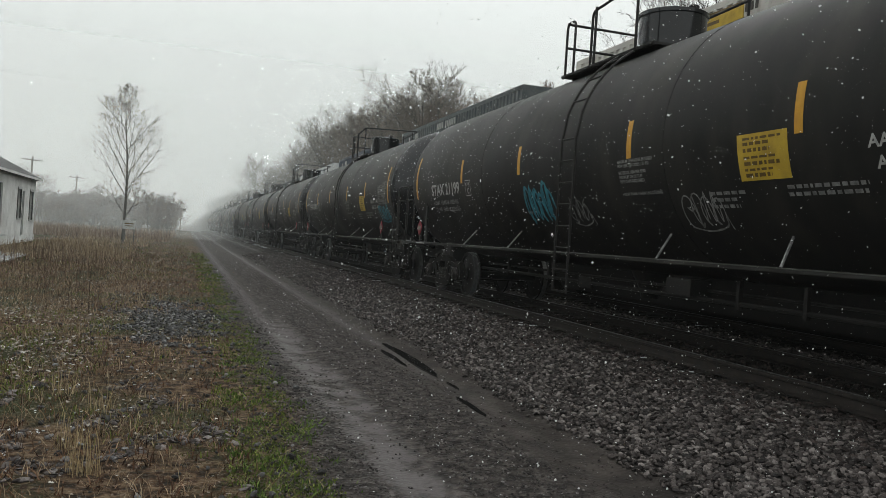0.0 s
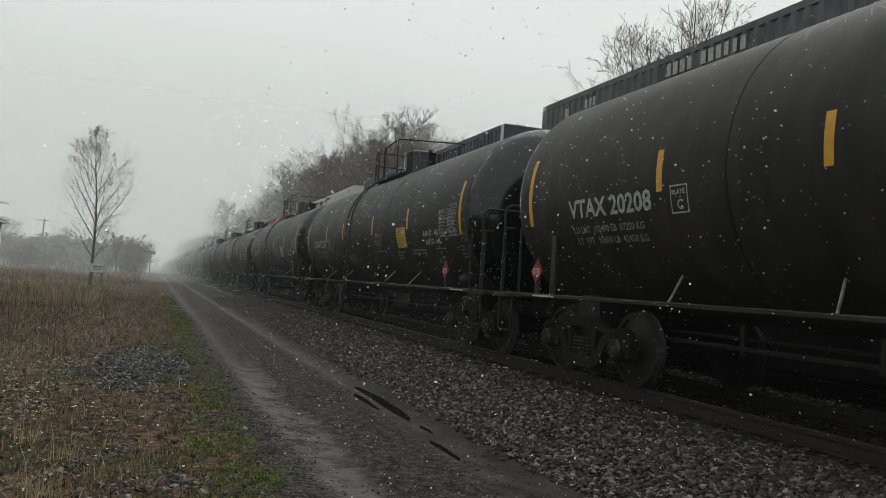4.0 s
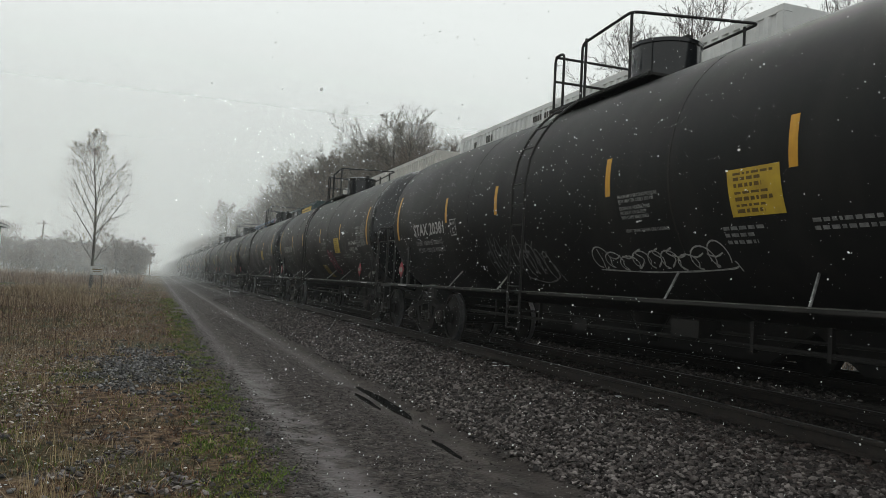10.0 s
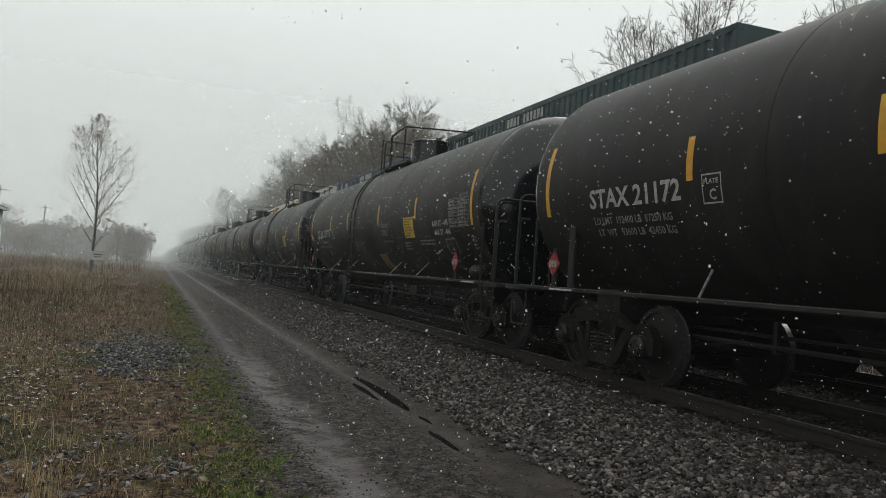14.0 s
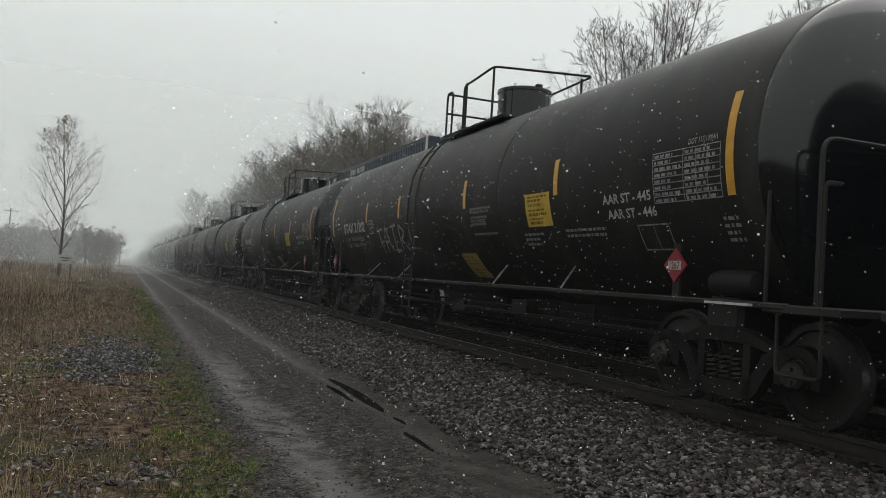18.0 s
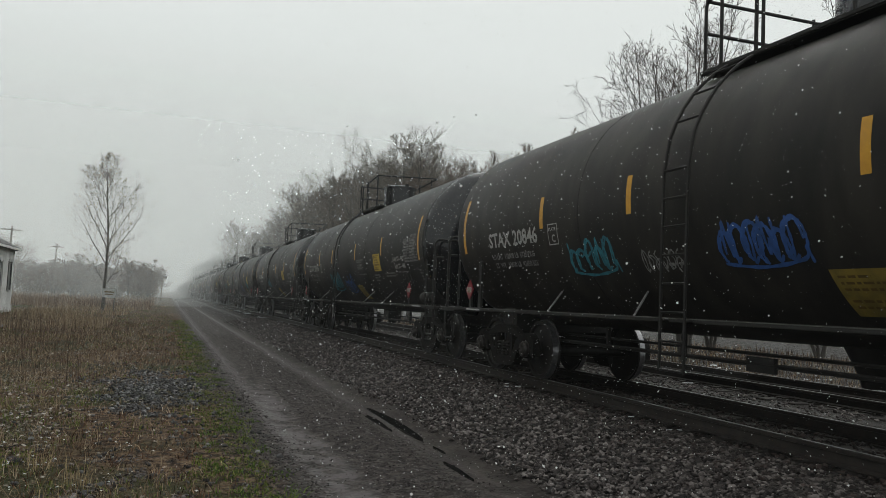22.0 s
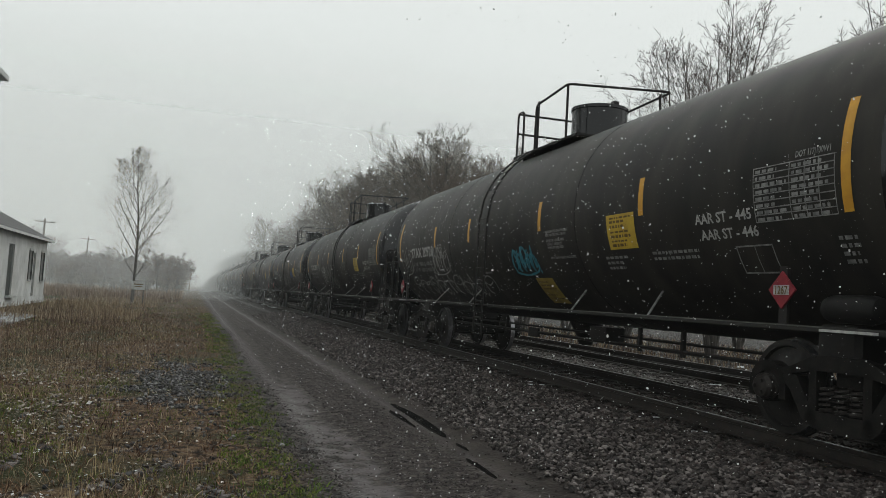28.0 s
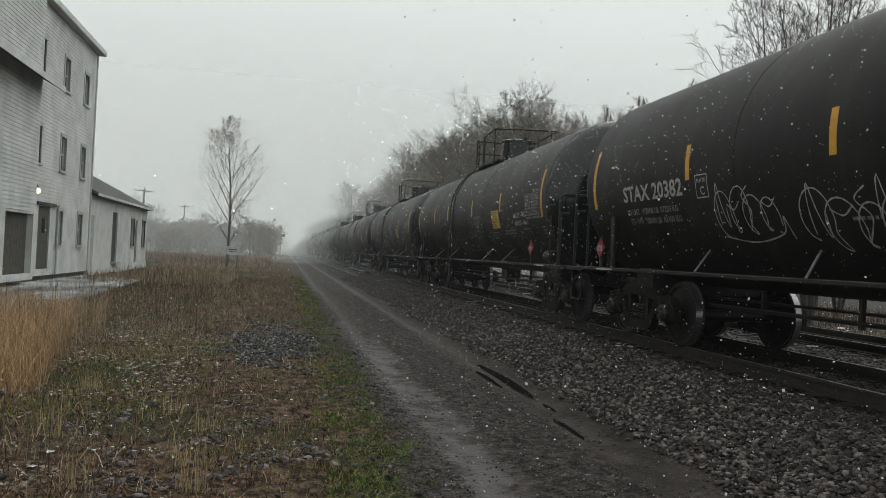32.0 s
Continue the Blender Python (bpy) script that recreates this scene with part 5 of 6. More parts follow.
def build_mill():
    y0, y1, z0, eave, depth = 21.0, 36.1, -0.25, 9.05, 10.0
    root = thing("mill", "tall white clapboard mill with three floors", "mill building")
    wins = [(y - 0.33, y + 0.33, a, b) for y in (28.5, 31.55, 34.45) for a, b in ((0.84, 2.10), (3.60, 4.85), (6.60, 7.80))]
    doors = [(29.0, 30.35, -0.02, 2.18)]
    holes = [w for w in wins if not (abs(w[0] + 0.33 - 28.5) < 0.1 and w[2] < 1)] + doors + [(27.72, 28.32, 0.86, 2.06)]
    part("wall", wall_with_holes(WALL - 0.25, WALL, y0, y1, z0, eave, holes), M["siding"], root, "white boarded front wall")
    part("wall", Geo().box(WALL - 0.25 - depth / 2, y1 - 0.12, (z0 + eave) / 2, depth, 0.24, eave - z0), M["siding"], root)
    part("wall", Geo().box(WALL - 0.25 - depth / 2, y0 + 0.12, (z0 + eave) / 2, depth, 0.24, eave - z0), M["siding"], root)
    part("wall", Geo().box(WALL - 0.25 - depth, (y0 + y1) / 2, (z0 + eave) / 2, 0.24, y1 - y0, eave - z0), M["siding"], root)
    part("foundation", Geo().box(WALL - depth / 2 - 0.1, (y0 + y1) / 2, -0.42, depth, y1 - y0 - 0.1, 0.36), M["stone"], root)
    clapboards(root, y0, y1, z0, eave, WALL, 0.125, holes)
    for y in (y1,):
        part("corner_board", Geo().box(WALL + 0.02, y - 0.06, (z0 + eave) / 2, 0.06, 0.14, eave - z0), M["trim"], root)
    rise = 2.3
    for s in (0, 1):
        xa = WALL + 0.27 if s == 0 else WALL - depth - 0.8
        xm = WALL - 0.1 - depth / 2
        part("roof_slope", Geo().slab([(xa, eave + 0.06), (xa, eave + 0.20), (xm, eave + rise + 0.16), (xm, eave + rise)], "y", y0 - 0.5, y1 + 0.25), M["roof"], root, "dark shingled roof slope")
    part("fascia", Geo().box(WALL + 0.285, (y0 + y1) / 2 - 0.13, eave + 0.12, 0.03, y1 - y0 + 0.76, 0.20), M["siding"], root)
    part("soffit", Geo().box(WALL + 0.14, (y0 + y1) / 2 - 0.13, eave + 0.02, 0.27, y1 - y0 + 0.7, 0.03), M["trim"], root)
    part("gable", Geo().slab([(WALL - 0.02, eave), (WALL - depth - 0.2, eave), (WALL - 0.1 - depth / 2, eave + rise)], "y", y1 - 0.2, y1 - 0.02), M["siding"], root)
    for h in wins:
        if [h[0], h[2]] != [28.5 - 0.33, 0.84]:
            window(root, (h[0] + h[1]) / 2, h[2], h[3], 0.66, WALL)
    window(root, 28.02, 0.86, 2.06, 0.60, WALL)
    d = part("door", Geo().box(WALL - 0.06, 29.68, 1.08, 0.06, 1.35, 2.2), M["dark_wood"], root, "dark boarded loading door")
    part("door_rail", Geo().box(WALL + 0.06, 29.8, 2.26, 0.06, 2.2, 0.10), M["dark_wood"], d)
    part("pane", Geo().box(WALL - 0.028, 29.75, 1.5, 0.01, 0.34, 0.5), M["glass"], d)
    part("downpipe", Geo().tube([(WALL + 0.09, 27.0, z0), (WALL + 0.09, 27.0, 6.1)], 0.05, 8), M["trim"], root)
    part("downpipe", Geo().tube([(WALL + 0.09, 31.1, z0), (WALL + 0.09, 31.1, 2.3)], 0.035, 8), M["trim"], root)
    lamp = part("wall_lamp", Geo().tube([(WALL + 0.03, 27.5, 2.72), (WALL + 0.35, 27.5, 2.80), (WALL + 0.40, 27.5, 2.70)], 0.018, 6), M["iron"], root, "small lit wall lamp")
    part("bulb", Geo().lathe([(0.02, -0.10), (0.075, -0.05), (0.075, 0.02), (0.03, 0.08)], 12, "z", (WALL + 0.40, 27.5, 2.60)), M["lamp"], lamp, smooth=True)
    # lean-to wing that stands forward of the mill
    wy0, wy1, wx = 18.0, 26.9, WALL + 0.02
    part("wing_wall", wall_with_holes(wx, wx + 0.5, wy0, wy1, z0, 9.0, [(24.2, 26.7, -0.06, 1.80)]), M["siding"], root, "white boarded wing wall")
    clapboards(root, wy0, wy1, z0, 9.0, wx + 0.5, 0.125, [(24.2, 26.7, -0.06, 1.80)])
    part("wing_roof", Geo().slab([(wx + 1.15, 5.78), (wx + 1.15, 5.92), (wx + 0.3, 6.38), (wx + 0.3, 6.22)], "y", wy0 - 0.4, wy1 + 0.1), M["roof"], root)
    part("wing_fascia", Geo().box(wx + 1.165, (wy0 + wy1) / 2 - 0.15, 5.84, 0.03, wy1 - wy0 + 0.5, 0.18), M["siding"], root)
    for i in range(9):
        part("door_board", Geo().box(wx + 0.30, 24.36 + i * 0.277, 0.87, 0.05, 0.268, 1.86), M["dark_wood"], root)
    return root


def build_house():
    y0, y1, z0, eave, depth = 36.2, 50.3, -0.5, 3.02, 9.0
    root = thing("low_house", "low white boarded house with dark hipped roof", "house")
    wins = [(45.45, 46.25, 0.84, 2.36), (48.75, 49.55, 0.78, 2.36)]
    doors = [(40.7, 41.9, 0.05, 2.50), (46.65, 47.25, -0.30, 2.30)]
    part("wall", wall_with_holes(WALL - 0.22, WALL, y0, y1, z0, eave, wins + doors), M["siding"], root, "white boarded front wall")
    clapboards(root, y0, y1, 0.0, eave, WALL, 0.125, wins + doors)
    part("wall", Geo().box(WALL - depth / 2, y1 - 0.1, (z0 + eave) / 2, depth - 0.4, 0.2, eave - z0), M["siding"], root)
    part("wall", Geo().box(WALL - depth, (y0 + y1) / 2, (z0 + eave) / 2, 0.2, y1 - y0, eave - z0), M["siding"], root)
    part("foundation", Geo().box(WALL + 0.03, (y0 + y1) / 2, -0.28, 0.06, y1 - y0, 0.46), M["siding"], root)
    for h in wins:
        window(root, (h[0] + h[1]) / 2, h[2], h[3], h[1] - h[0], WALL, shutters=True)
    for h in doors:
        d = part("door", Geo().box(WALL - 0.08, (h[0] + h[1]) / 2, (h[2] + h[3]) / 2, 0.05, h[1] - h[0], h[3] - h[2]), M["shutter"], root, "dark narrow door")
        part("door_sill", Geo().box(WALL + 0.10, (h[0] + h[1]) / 2, h[2] - 0.04, 0.3, h[1] - h[0] + 0.2, 0.08), M["trim"], d)
    xm = WALL - depth / 2
    ridge = eave + 2.7
    front = [(WALL + 0.3, y0, eave + 0.12), (WALL + 0.3, y1 + 0.3, eave + 0.12), (xm, y1 - 3.6, ridge), (xm, y0, ridge)]
    end = [(WALL + 0.3, y1 + 0.3, eave + 0.12), (WALL - depth - 0.3, y1 + 0.3, eave + 0.12), (xm, y1 - 3.6, ridge)]
    back = [(WALL - depth - 0.3, y1 + 0.3, eave + 0.12), (WALL - depth - 0.3, y0, eave + 0.12), (xm, y0, ridge), (xm, y1 - 3.6, ridge)]
    for face in (front, end, back):
        k = len(face)
        low = [(p[0], p[1], p[2] - 0.12) for p in face]
        g = Geo().add(face + low, [tuple(range(k)), tuple(reversed(range(k, 2 * k)))] + [(i, i + k, (i + 1) % k + k, (i + 1) % k) for i in range(k)])
        part("roof_slope", g, M["roof"], root, "dark shingled hip slope")
    part("fascia", Geo().box(WALL + 0.315, (y0 + y1) / 2 + 0.15, eave + 0.05, 0.03, y1 - y0 + 0.3, 0.12), M["siding"], root)
    part("porch_box", Geo().box(WALL + 0.07, 37.1, 0.85, 0.14, 1.3, 2.6), M["siding"], root, "small boarded entry")
    return root


build_mill()
build_house()


def build_barn():
    root = thing("barn", "dim grey barn far off in the mist", "barn", m=pose(-11.4, 158, -0.45))
    part("wall", Geo().box(0, 0, 1.9, 6.6, 9, 3.8), M["barn"], root)
    part("gable", Geo().slab([(-3.3, 3.8), (3.3, 3.8), (0, 5.9)], "y", -4.5, 4.5), M["barn"], root)
    for s in (-1, 1):
        part("roof_slope", Geo().slab([(s * 3.8, 3.5), (s * 3.8, 3.66), (0, 6.1), (0, 5.92)], "y", -4.9, 4.9), M["roof"], root)
    part("door", Geo().box(-0.9, -4.53, 1.1, 1.6, 0.06, 2.2), M["dark_wood"], root)
    part("window", Geo().box(1.6, -4.53, 1.6, 0.9, 0.06, 1.0), M["trim"], root)
    return root


build_barn()


def utility_pole(x, y, h):
    p = thing("utility_pole", "wooden utility pole with crossarms in the mist", "utility pole", "poles along the road", m=pose(x, y, -0.5, 0, random.uniform(-1, 1), 20))
    part("pole", Geo().tube([(0, 0, 0), (0, 0, h)], [0.16, 0.11], 8), M["pole"], p)
    part("crossarm", Geo().box(0, 0.1, h - 0.5, 2.5, 0.10, 0.13), M["pole"], p)
    for x_ in (-1.15, -0.6, 0.6, 1.15):
        part("insulator", Geo().lathe([(0.05, 0), (0.06, 0.10), (0.03, 0.16)], 8, "z", (x_, 0.1, h - 0.43)), M["trim"], p)
    return p


for x, y, h in ((-19.4, 113, 9.1), (-19.2, 155, 9.2), (-18.2, 205, 9.2)):
    utility_pole(x, y, h)


# notice board by the lone tree
board = thing("notice_board", "white notice board on two posts by the tree", "sign", m=pose(-3.85, 60, -0.5))
part("board", Geo().box(0, 0, 1.30, 0.85, 0.05, 0.62), M["trim"], board)
part("print", Geo().box(0, -0.03, 1.38, 0.6, 0.01, 0.08).box(0, -0.03, 1.22, 0.5, 0.01, 0.06), M["ink"], board)
for s in (-0.36, 0.36):
    part("post", Geo().box(s, 0.05, 0.55, 0.08, 0.08, 1.1), M["dark_wood"], board)

mast = thing("signal_mast", "trackside signal mast with a dark board", "signal", m=pose(-1.0, 150, -0.45))
part("pole", Geo().tube([(0, 0, 0), (0, 0, 4.4)], 0.07, 8), M["pole"], mast)
part("head", Geo().box(0.25, -0.1, 4.1, 1.1, 0.25, 0.55, bevel=0.05), M["iron"], mast)


# ---- trees ----
def grow(seed, height, trunk_r, limbs, spread, levels, twig_r=0.012, crown_from=0.25, buds=0, kids=(9, 6, 4), reach=0.36, stems=1, lift=0.10, tuft=0.045):
    """A bare tree: stems and limbs in one mesh, fine twigs in another, buds in a third. Every branch wanders, bends up and bears shorter side branches towards its tip."""
    r = random.Random(seed)
    wood, twigs, leaf = Geo(), Geo(), Geo()

    def wander(p, d, length, seg, bend, up):
        pts, q = [p.copy()], p.copy()
        for i in range(seg):
            d = (d + Vector((r.uniform(-1, 1), r.uniform(-1, 1), r.uniform(-0.6, 0.6))) * bend + Vector((0, 0, up))).normalized()
            q = q + d * length / seg
            pts.append(q.copy())
        return pts

    def at(pts, k):
        f = min(k, 0.9999) * (len(pts) - 1)
        j = int(f)
        return pts[j].lerp(pts[j + 1], f - j), (pts[j + 1] - pts[j]).normalized()

    def bud(pts):
        for _ in range(buds):
            c = at(pts, r.uniform(0.35, 1.0))[0] + Vector((r.uniform(-1, 1), r.uniform(-1, 1), r.uniform(-1, 1))) * tuft
            s_ = r.uniform(0.45, 1.0) * tuft
            a, b = (Vector((r.uniform(-1, 1), r.uniform(-1, 1), r.uniform(-1, 1))).normalized() * s_ for _ in range(2))
            leaf.add([c - a, c + b, c + a, c - b], [(0, 1, 2, 3)])

    def branch(p, d, length, rad, level):
        seg = 6 if level == 1 else (4 if level == 2 else 3)
        pts = wander(p, d, length, seg, 0.08 + 0.035 * level, lift)
        rr = [max(rad * (1 - 0.8 * i / seg), twig_r * 0.55) for i in range(seg + 1)]
        (wood if level < 2 else twigs).tube(pts, rr, 5 if level == 1 else 3, cap=False)
        if level >= levels:
            bud(pts)
            return
        count = kids[min(level - 1, len(kids) - 1)]
        turn = r.uniform(0, 6.28)
        for i in range(count):
            k = 0.22 + 0.78 * (i + r.uniform(0.1, 0.9)) / count
            q, along = at(pts, k)
            side = along.orthogonal().normalized()
            side.rotate(Matrix.Rotation(turn + i * 2.4 + r.uniform(-0.5, 0.5), 3, along))
            nd = (along * r.uniform(0.75, 1.0) + side * r.uniform(0.55, 0.85)).normalized()
            branch(q, nd, length * r.uniform(0.34, 0.56) * (1.25 - 0.65 * k), rr[min(int(k * seg), seg - 1)] * 0.55, level + 1)

    for m in range(stems):
        a = m * 2.4 + r.uniform(-0.3, 0.3)
        lean = 0.0 if stems == 1 else r.uniform(0.18, 0.5) * spread
        tall = height * (0.94 if stems == 1 else r.uniform(0.72, 0.96))
        pts = wander(Vector((0, 0, -0.15)), Vector((math.cos(a) * lean, math.sin(a) * lean, 1)).normalized(), tall, 12, 0.05 if stems == 1 else 0.09, 0.05)
        rad = trunk_r if stems == 1 else trunk_r * r.uniform(0.55, 0.8)
        rr = [max(rad * (1.25 if i == 0 else 1 - 0.9 * i / 12), twig_r) for i in range(13)]
        wood.tube(pts, rr, 8)
        for i in range(limbs):
            k = crown_from + (0.97 - crown_from) * (i + r.uniform(0.1, 0.9)) / limbs
            q, along = at(pts, k)
            b = i * 2.4 + m + r.uniform(-0.4, 0.4)
            out = Vector((math.cos(b), math.sin(b), 0)) * spread * r.uniform(0.7, 1.05)
            u = (k - crown_from) / (1 - crown_from)
            shape = (0.55 + 0.45 * math.sin(math.pi * min(1.0, u * 1.25))) * (1 - u ** 3 * 0.72)
            branch(q, (along * 0.8 + out).normalized(), height * reach * shape * r.uniform(0.75, 1.15), rr[min(int(k * 12), 11)] * 0.5, 1)
    return wood, twigs, leaf


def tree(name, label, seed, m, group="", twig="twig", **kw):
    t = thing(name, label, "tree", group, m=m)
    wood, twigs, leaf = grow(seed, **kw)
    trunk = part("trunk", wood, M["bark"], t, smooth=True)
    part("crown", twigs, M[twig], t, "fine bare twigs")
    if leaf.v:
        part("budding", leaf, M["bud"], t, "small opening buds")["kind"] = "stuff"
    return t


tree("young_tree", "slim young tree with opening buds beside the lane", 14, pose(-4.35, 62, -0.5, 0, 0.5, 0), height=12.2, trunk_r=0.12, limbs=24, spread=0.78, levels=3, crown_from=0.15, buds=3, kids=(8, 4), twig_r=0.013, reach=0.36, lift=0.075, twig="greytwig", tuft=0.06)
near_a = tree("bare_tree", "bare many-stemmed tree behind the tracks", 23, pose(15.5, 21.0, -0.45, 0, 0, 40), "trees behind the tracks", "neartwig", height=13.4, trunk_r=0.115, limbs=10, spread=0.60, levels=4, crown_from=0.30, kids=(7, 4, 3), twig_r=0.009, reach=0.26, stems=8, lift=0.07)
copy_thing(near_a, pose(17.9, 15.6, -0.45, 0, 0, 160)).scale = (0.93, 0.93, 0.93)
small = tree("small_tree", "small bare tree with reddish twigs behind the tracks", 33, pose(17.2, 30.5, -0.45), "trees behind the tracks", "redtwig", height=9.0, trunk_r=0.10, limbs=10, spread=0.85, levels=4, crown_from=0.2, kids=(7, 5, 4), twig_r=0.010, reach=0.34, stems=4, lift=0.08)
WOODS = dict(trunk_r=0.25, limbs=18, spread=1.05, levels=4, kids=(9, 6, 4), twig_r=0.020, reach=0.47, lift=0.07)
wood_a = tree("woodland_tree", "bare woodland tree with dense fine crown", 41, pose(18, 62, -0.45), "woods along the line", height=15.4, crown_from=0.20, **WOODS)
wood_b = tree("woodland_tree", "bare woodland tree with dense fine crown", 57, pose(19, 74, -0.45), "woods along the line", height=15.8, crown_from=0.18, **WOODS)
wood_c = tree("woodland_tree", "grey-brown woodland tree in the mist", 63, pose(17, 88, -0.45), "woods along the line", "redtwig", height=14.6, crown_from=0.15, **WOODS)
bush = tree("shrub_tree", "reddish bare thicket tree in the mist", 71, pose(-2.6, 110, -0.5), "thicket beyond the field", twig="redtwig", height=6.2, trunk_r=0.08, limbs=7, spread=0.8, levels=4, crown_from=0.02, kids=(6, 4, 3), twig_r=0.026, reach=0.40, stems=4, lift=0.08)
r3 = random.Random(8)


def placed(src, x, y, s, wide=1.0):
    ob = copy_thing(src, pose(x, y, -0.45, 0, 0, r3.uniform(0, 360)))
    ob.scale = (s * wide, s * wide, s)
    return ob


for x, y, s in ((16.0, 47, 0.62), (18.0, 50, 0.66), (20.5, 54, 0.8), (17.0, 56, 0.9), (21.5, 66, 1.0), (15.8, 70, 0.92), (23, 80, 1.0), (16.2, 80, 0.95), (20, 88, 1.0), (15.6, 96, 0.95), (19, 102, 1.0), (16.4, 110, 0.9),
                (22, 112, 1.0), (17.8, 121, 0.9), (14.6, 128, 0.8), (20, 132, 0.95), (15.2, 140, 0.75), (24, 62, 1.0), (19.2, 66, 1.02), (17.0, 66, 0.92), (18.2, 79, 0.98),
                (21.5, 74, 1.05), (16.5, 89, 0.92), (18.5, 94, 0.98), (16.0, 103, 0.9), (18.0, 112, 0.95), (15.8, 118, 0.85), (16.5, 133, 0.85), (17.6, 146, 0.8)):
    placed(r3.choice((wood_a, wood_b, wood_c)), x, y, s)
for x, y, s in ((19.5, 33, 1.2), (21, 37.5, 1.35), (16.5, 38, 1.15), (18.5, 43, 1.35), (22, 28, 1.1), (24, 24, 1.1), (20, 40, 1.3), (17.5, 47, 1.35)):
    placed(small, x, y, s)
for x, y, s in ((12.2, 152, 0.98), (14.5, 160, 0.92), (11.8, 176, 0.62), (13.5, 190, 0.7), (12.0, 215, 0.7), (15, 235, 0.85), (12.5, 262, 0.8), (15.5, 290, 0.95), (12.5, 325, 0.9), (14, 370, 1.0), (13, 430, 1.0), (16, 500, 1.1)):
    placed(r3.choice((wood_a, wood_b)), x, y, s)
for i in range(66):
    x, y = -2.6 - i * 0.60 + r3.uniform(-1.5, 1.5), 116 + r3.uniform(0, 46) + 12 * (i % 3)
    if -14 < x < -5 and y < 145:
        y += 28
    placed(bush, x, y, r3.uniform(0.75, 1.20), 1.7)
for x, y, s in ((-1.9, 118, 0.9), (-3.9, 116, 0.95), (-12.5, 108, 0.5), (-15, 100, 0.55)):
    placed(bush, x, y, s)
for x, y, s in ((-24, 150, 0.62), (-30, 165, 0.7), (-17, 172, 0.6), (-36, 158, 0.66), (-42, 150, 0.7), (-50, 165, 0.75)):
    placed(r3.choice((wood_b, wood_c)), x, y, s)

# ---- field: grass, stalks, litter, snow ----
def blades(n, seed, area, h0, h1, width, lean=0.35, keep=None, clump=0):
    """Many bent blades over an area (x0, x1, y0, y1); more of them near the front."""
    r = np.random.RandomState(seed)
    x0, x1, y0, y1 = area
    u = r.rand(n)
    x = x0 + (x1 - x0) * r.rand(n)
    y = y0 * (y1 / y0) ** u
    if clump:
        cx, cy = x0 + (x1 - x0) * r.rand(clump), y0 * (y1 / y0) ** r.rand(clump)
        k = r.randint(0, clump, n)
        a, q = r.rand(n) * 6.283, np.abs(r.randn(n)) * 0.11
        x, y = cx[k] + np.cos(a) * q, cy[k] + np.sin(a) * q
    ok = np.array([keep(a, b) for a, b in zip(x, y)]) if keep else np.ones(n, bool)
    x, y = x[ok], y[ok]
    n = len(x)
    z = np.array([ground_z(a, b) for a, b in zip(x, y)]) - 0.01
    h = h0 + (h1 - h0) * r.rand(n) ** 1.6
    far = np.clip(y / 14, 1, 3)
    a = r.rand(n) * 6.283
    w = width * (0.6 + 0.8 * r.rand(n)) * far
    dx, dy = np.cos(a) * w, np.sin(a) * w
    la, ll = r.rand(n) * 6.283, lean * h * r.rand(n)
    lx, ly = np.cos(la) * ll, np.sin(la) * ll
    v = np.empty((n, 5, 3))
    v[:, 0] = np.stack([x - dx, y - dy, z], 1)
    v[:, 1] = np.stack([x + dx, y + dy, z], 1)
    v[:, 2] = np.stack([x + dx * 0.7 + lx * 0.35, y + dy * 0.7 + ly * 0.35, z + h * 0.6], 1)
    v[:, 3] = np.stack([x - dx * 0.7 + lx * 0.35, y - dy * 0.7 + ly * 0.35, z + h * 0.6], 1)
    v[:, 4] = np.stack([x + lx, y + ly, z + h], 1)
    g = Geo()
    g.v = v.reshape(-1, 3).tolist()
    g.f = [f for i in range(n) for f in ((5 * i, 5 * i + 1, 5 * i + 2, 5 * i + 3), (5 * i + 3, 5 * i + 2, 5 * i + 4))]
    return g


def edge(y):
    return 0.86 + 0.26 * noise.noise((0.0, y * 0.45, 9.0))


def patchy(x, y, s=0.8, o=0.0):
    return noise.noise((x * s + o, y * s, o))


def bare(x, y):
    """Where loose stones show instead of grass; the border is broken up."""
    d = math.exp(-(((x + 0.12) / 0.85) ** 2 + ((y - 13.2) / 3.0) ** 2)) + 0.75 * math.exp(-(((x - 0.1) / 0.8) ** 2 + ((y - 3.6) / 1.0) ** 2))
    return d + 0.65 * patchy(x, y, 1.5, 8) + 0.45 * patchy(x, y, 7.0, 3) > 0.50


solid("dry_grass", blades(90000, 1, (-12, 0.9, 2.4, 60), 0.02, 0.13, 0.0036, 1.9, lambda x, y: x < edge(y) - 0.22 and patchy(x, y, 1.1) + 0.5 * patchy(x, y, 4.0, 2.0) > 0.04 + 0.25 * smooth(9.0, 4.0, y) and patchy(x, y, 2.3, 31.0) > -0.14 and not bare(x, y)),
      M["dry"], "matted brown dry grass over the field", "grass", kind="stuff")
solid("russet_grass", blades(110000, 41, (-10, 0.7, 2.4, 40), 0.015, 0.10, 0.0040, 1.7, lambda x, y: x < edge(y) - 0.3 and patchy(x, y, 1.1) + 0.5 * patchy(x, y, 4.0, 2.0) < 0.10 + 0.45 * smooth(9.0, 4.0, y) and patchy(x, y, 5.0, 13.0) + 0.6 * patchy(x, y, 1.9, 37.0) > -0.12 and not bare(x, y)),
      M["russet"], "flattened russet grass and litter", "grass", kind="stuff")
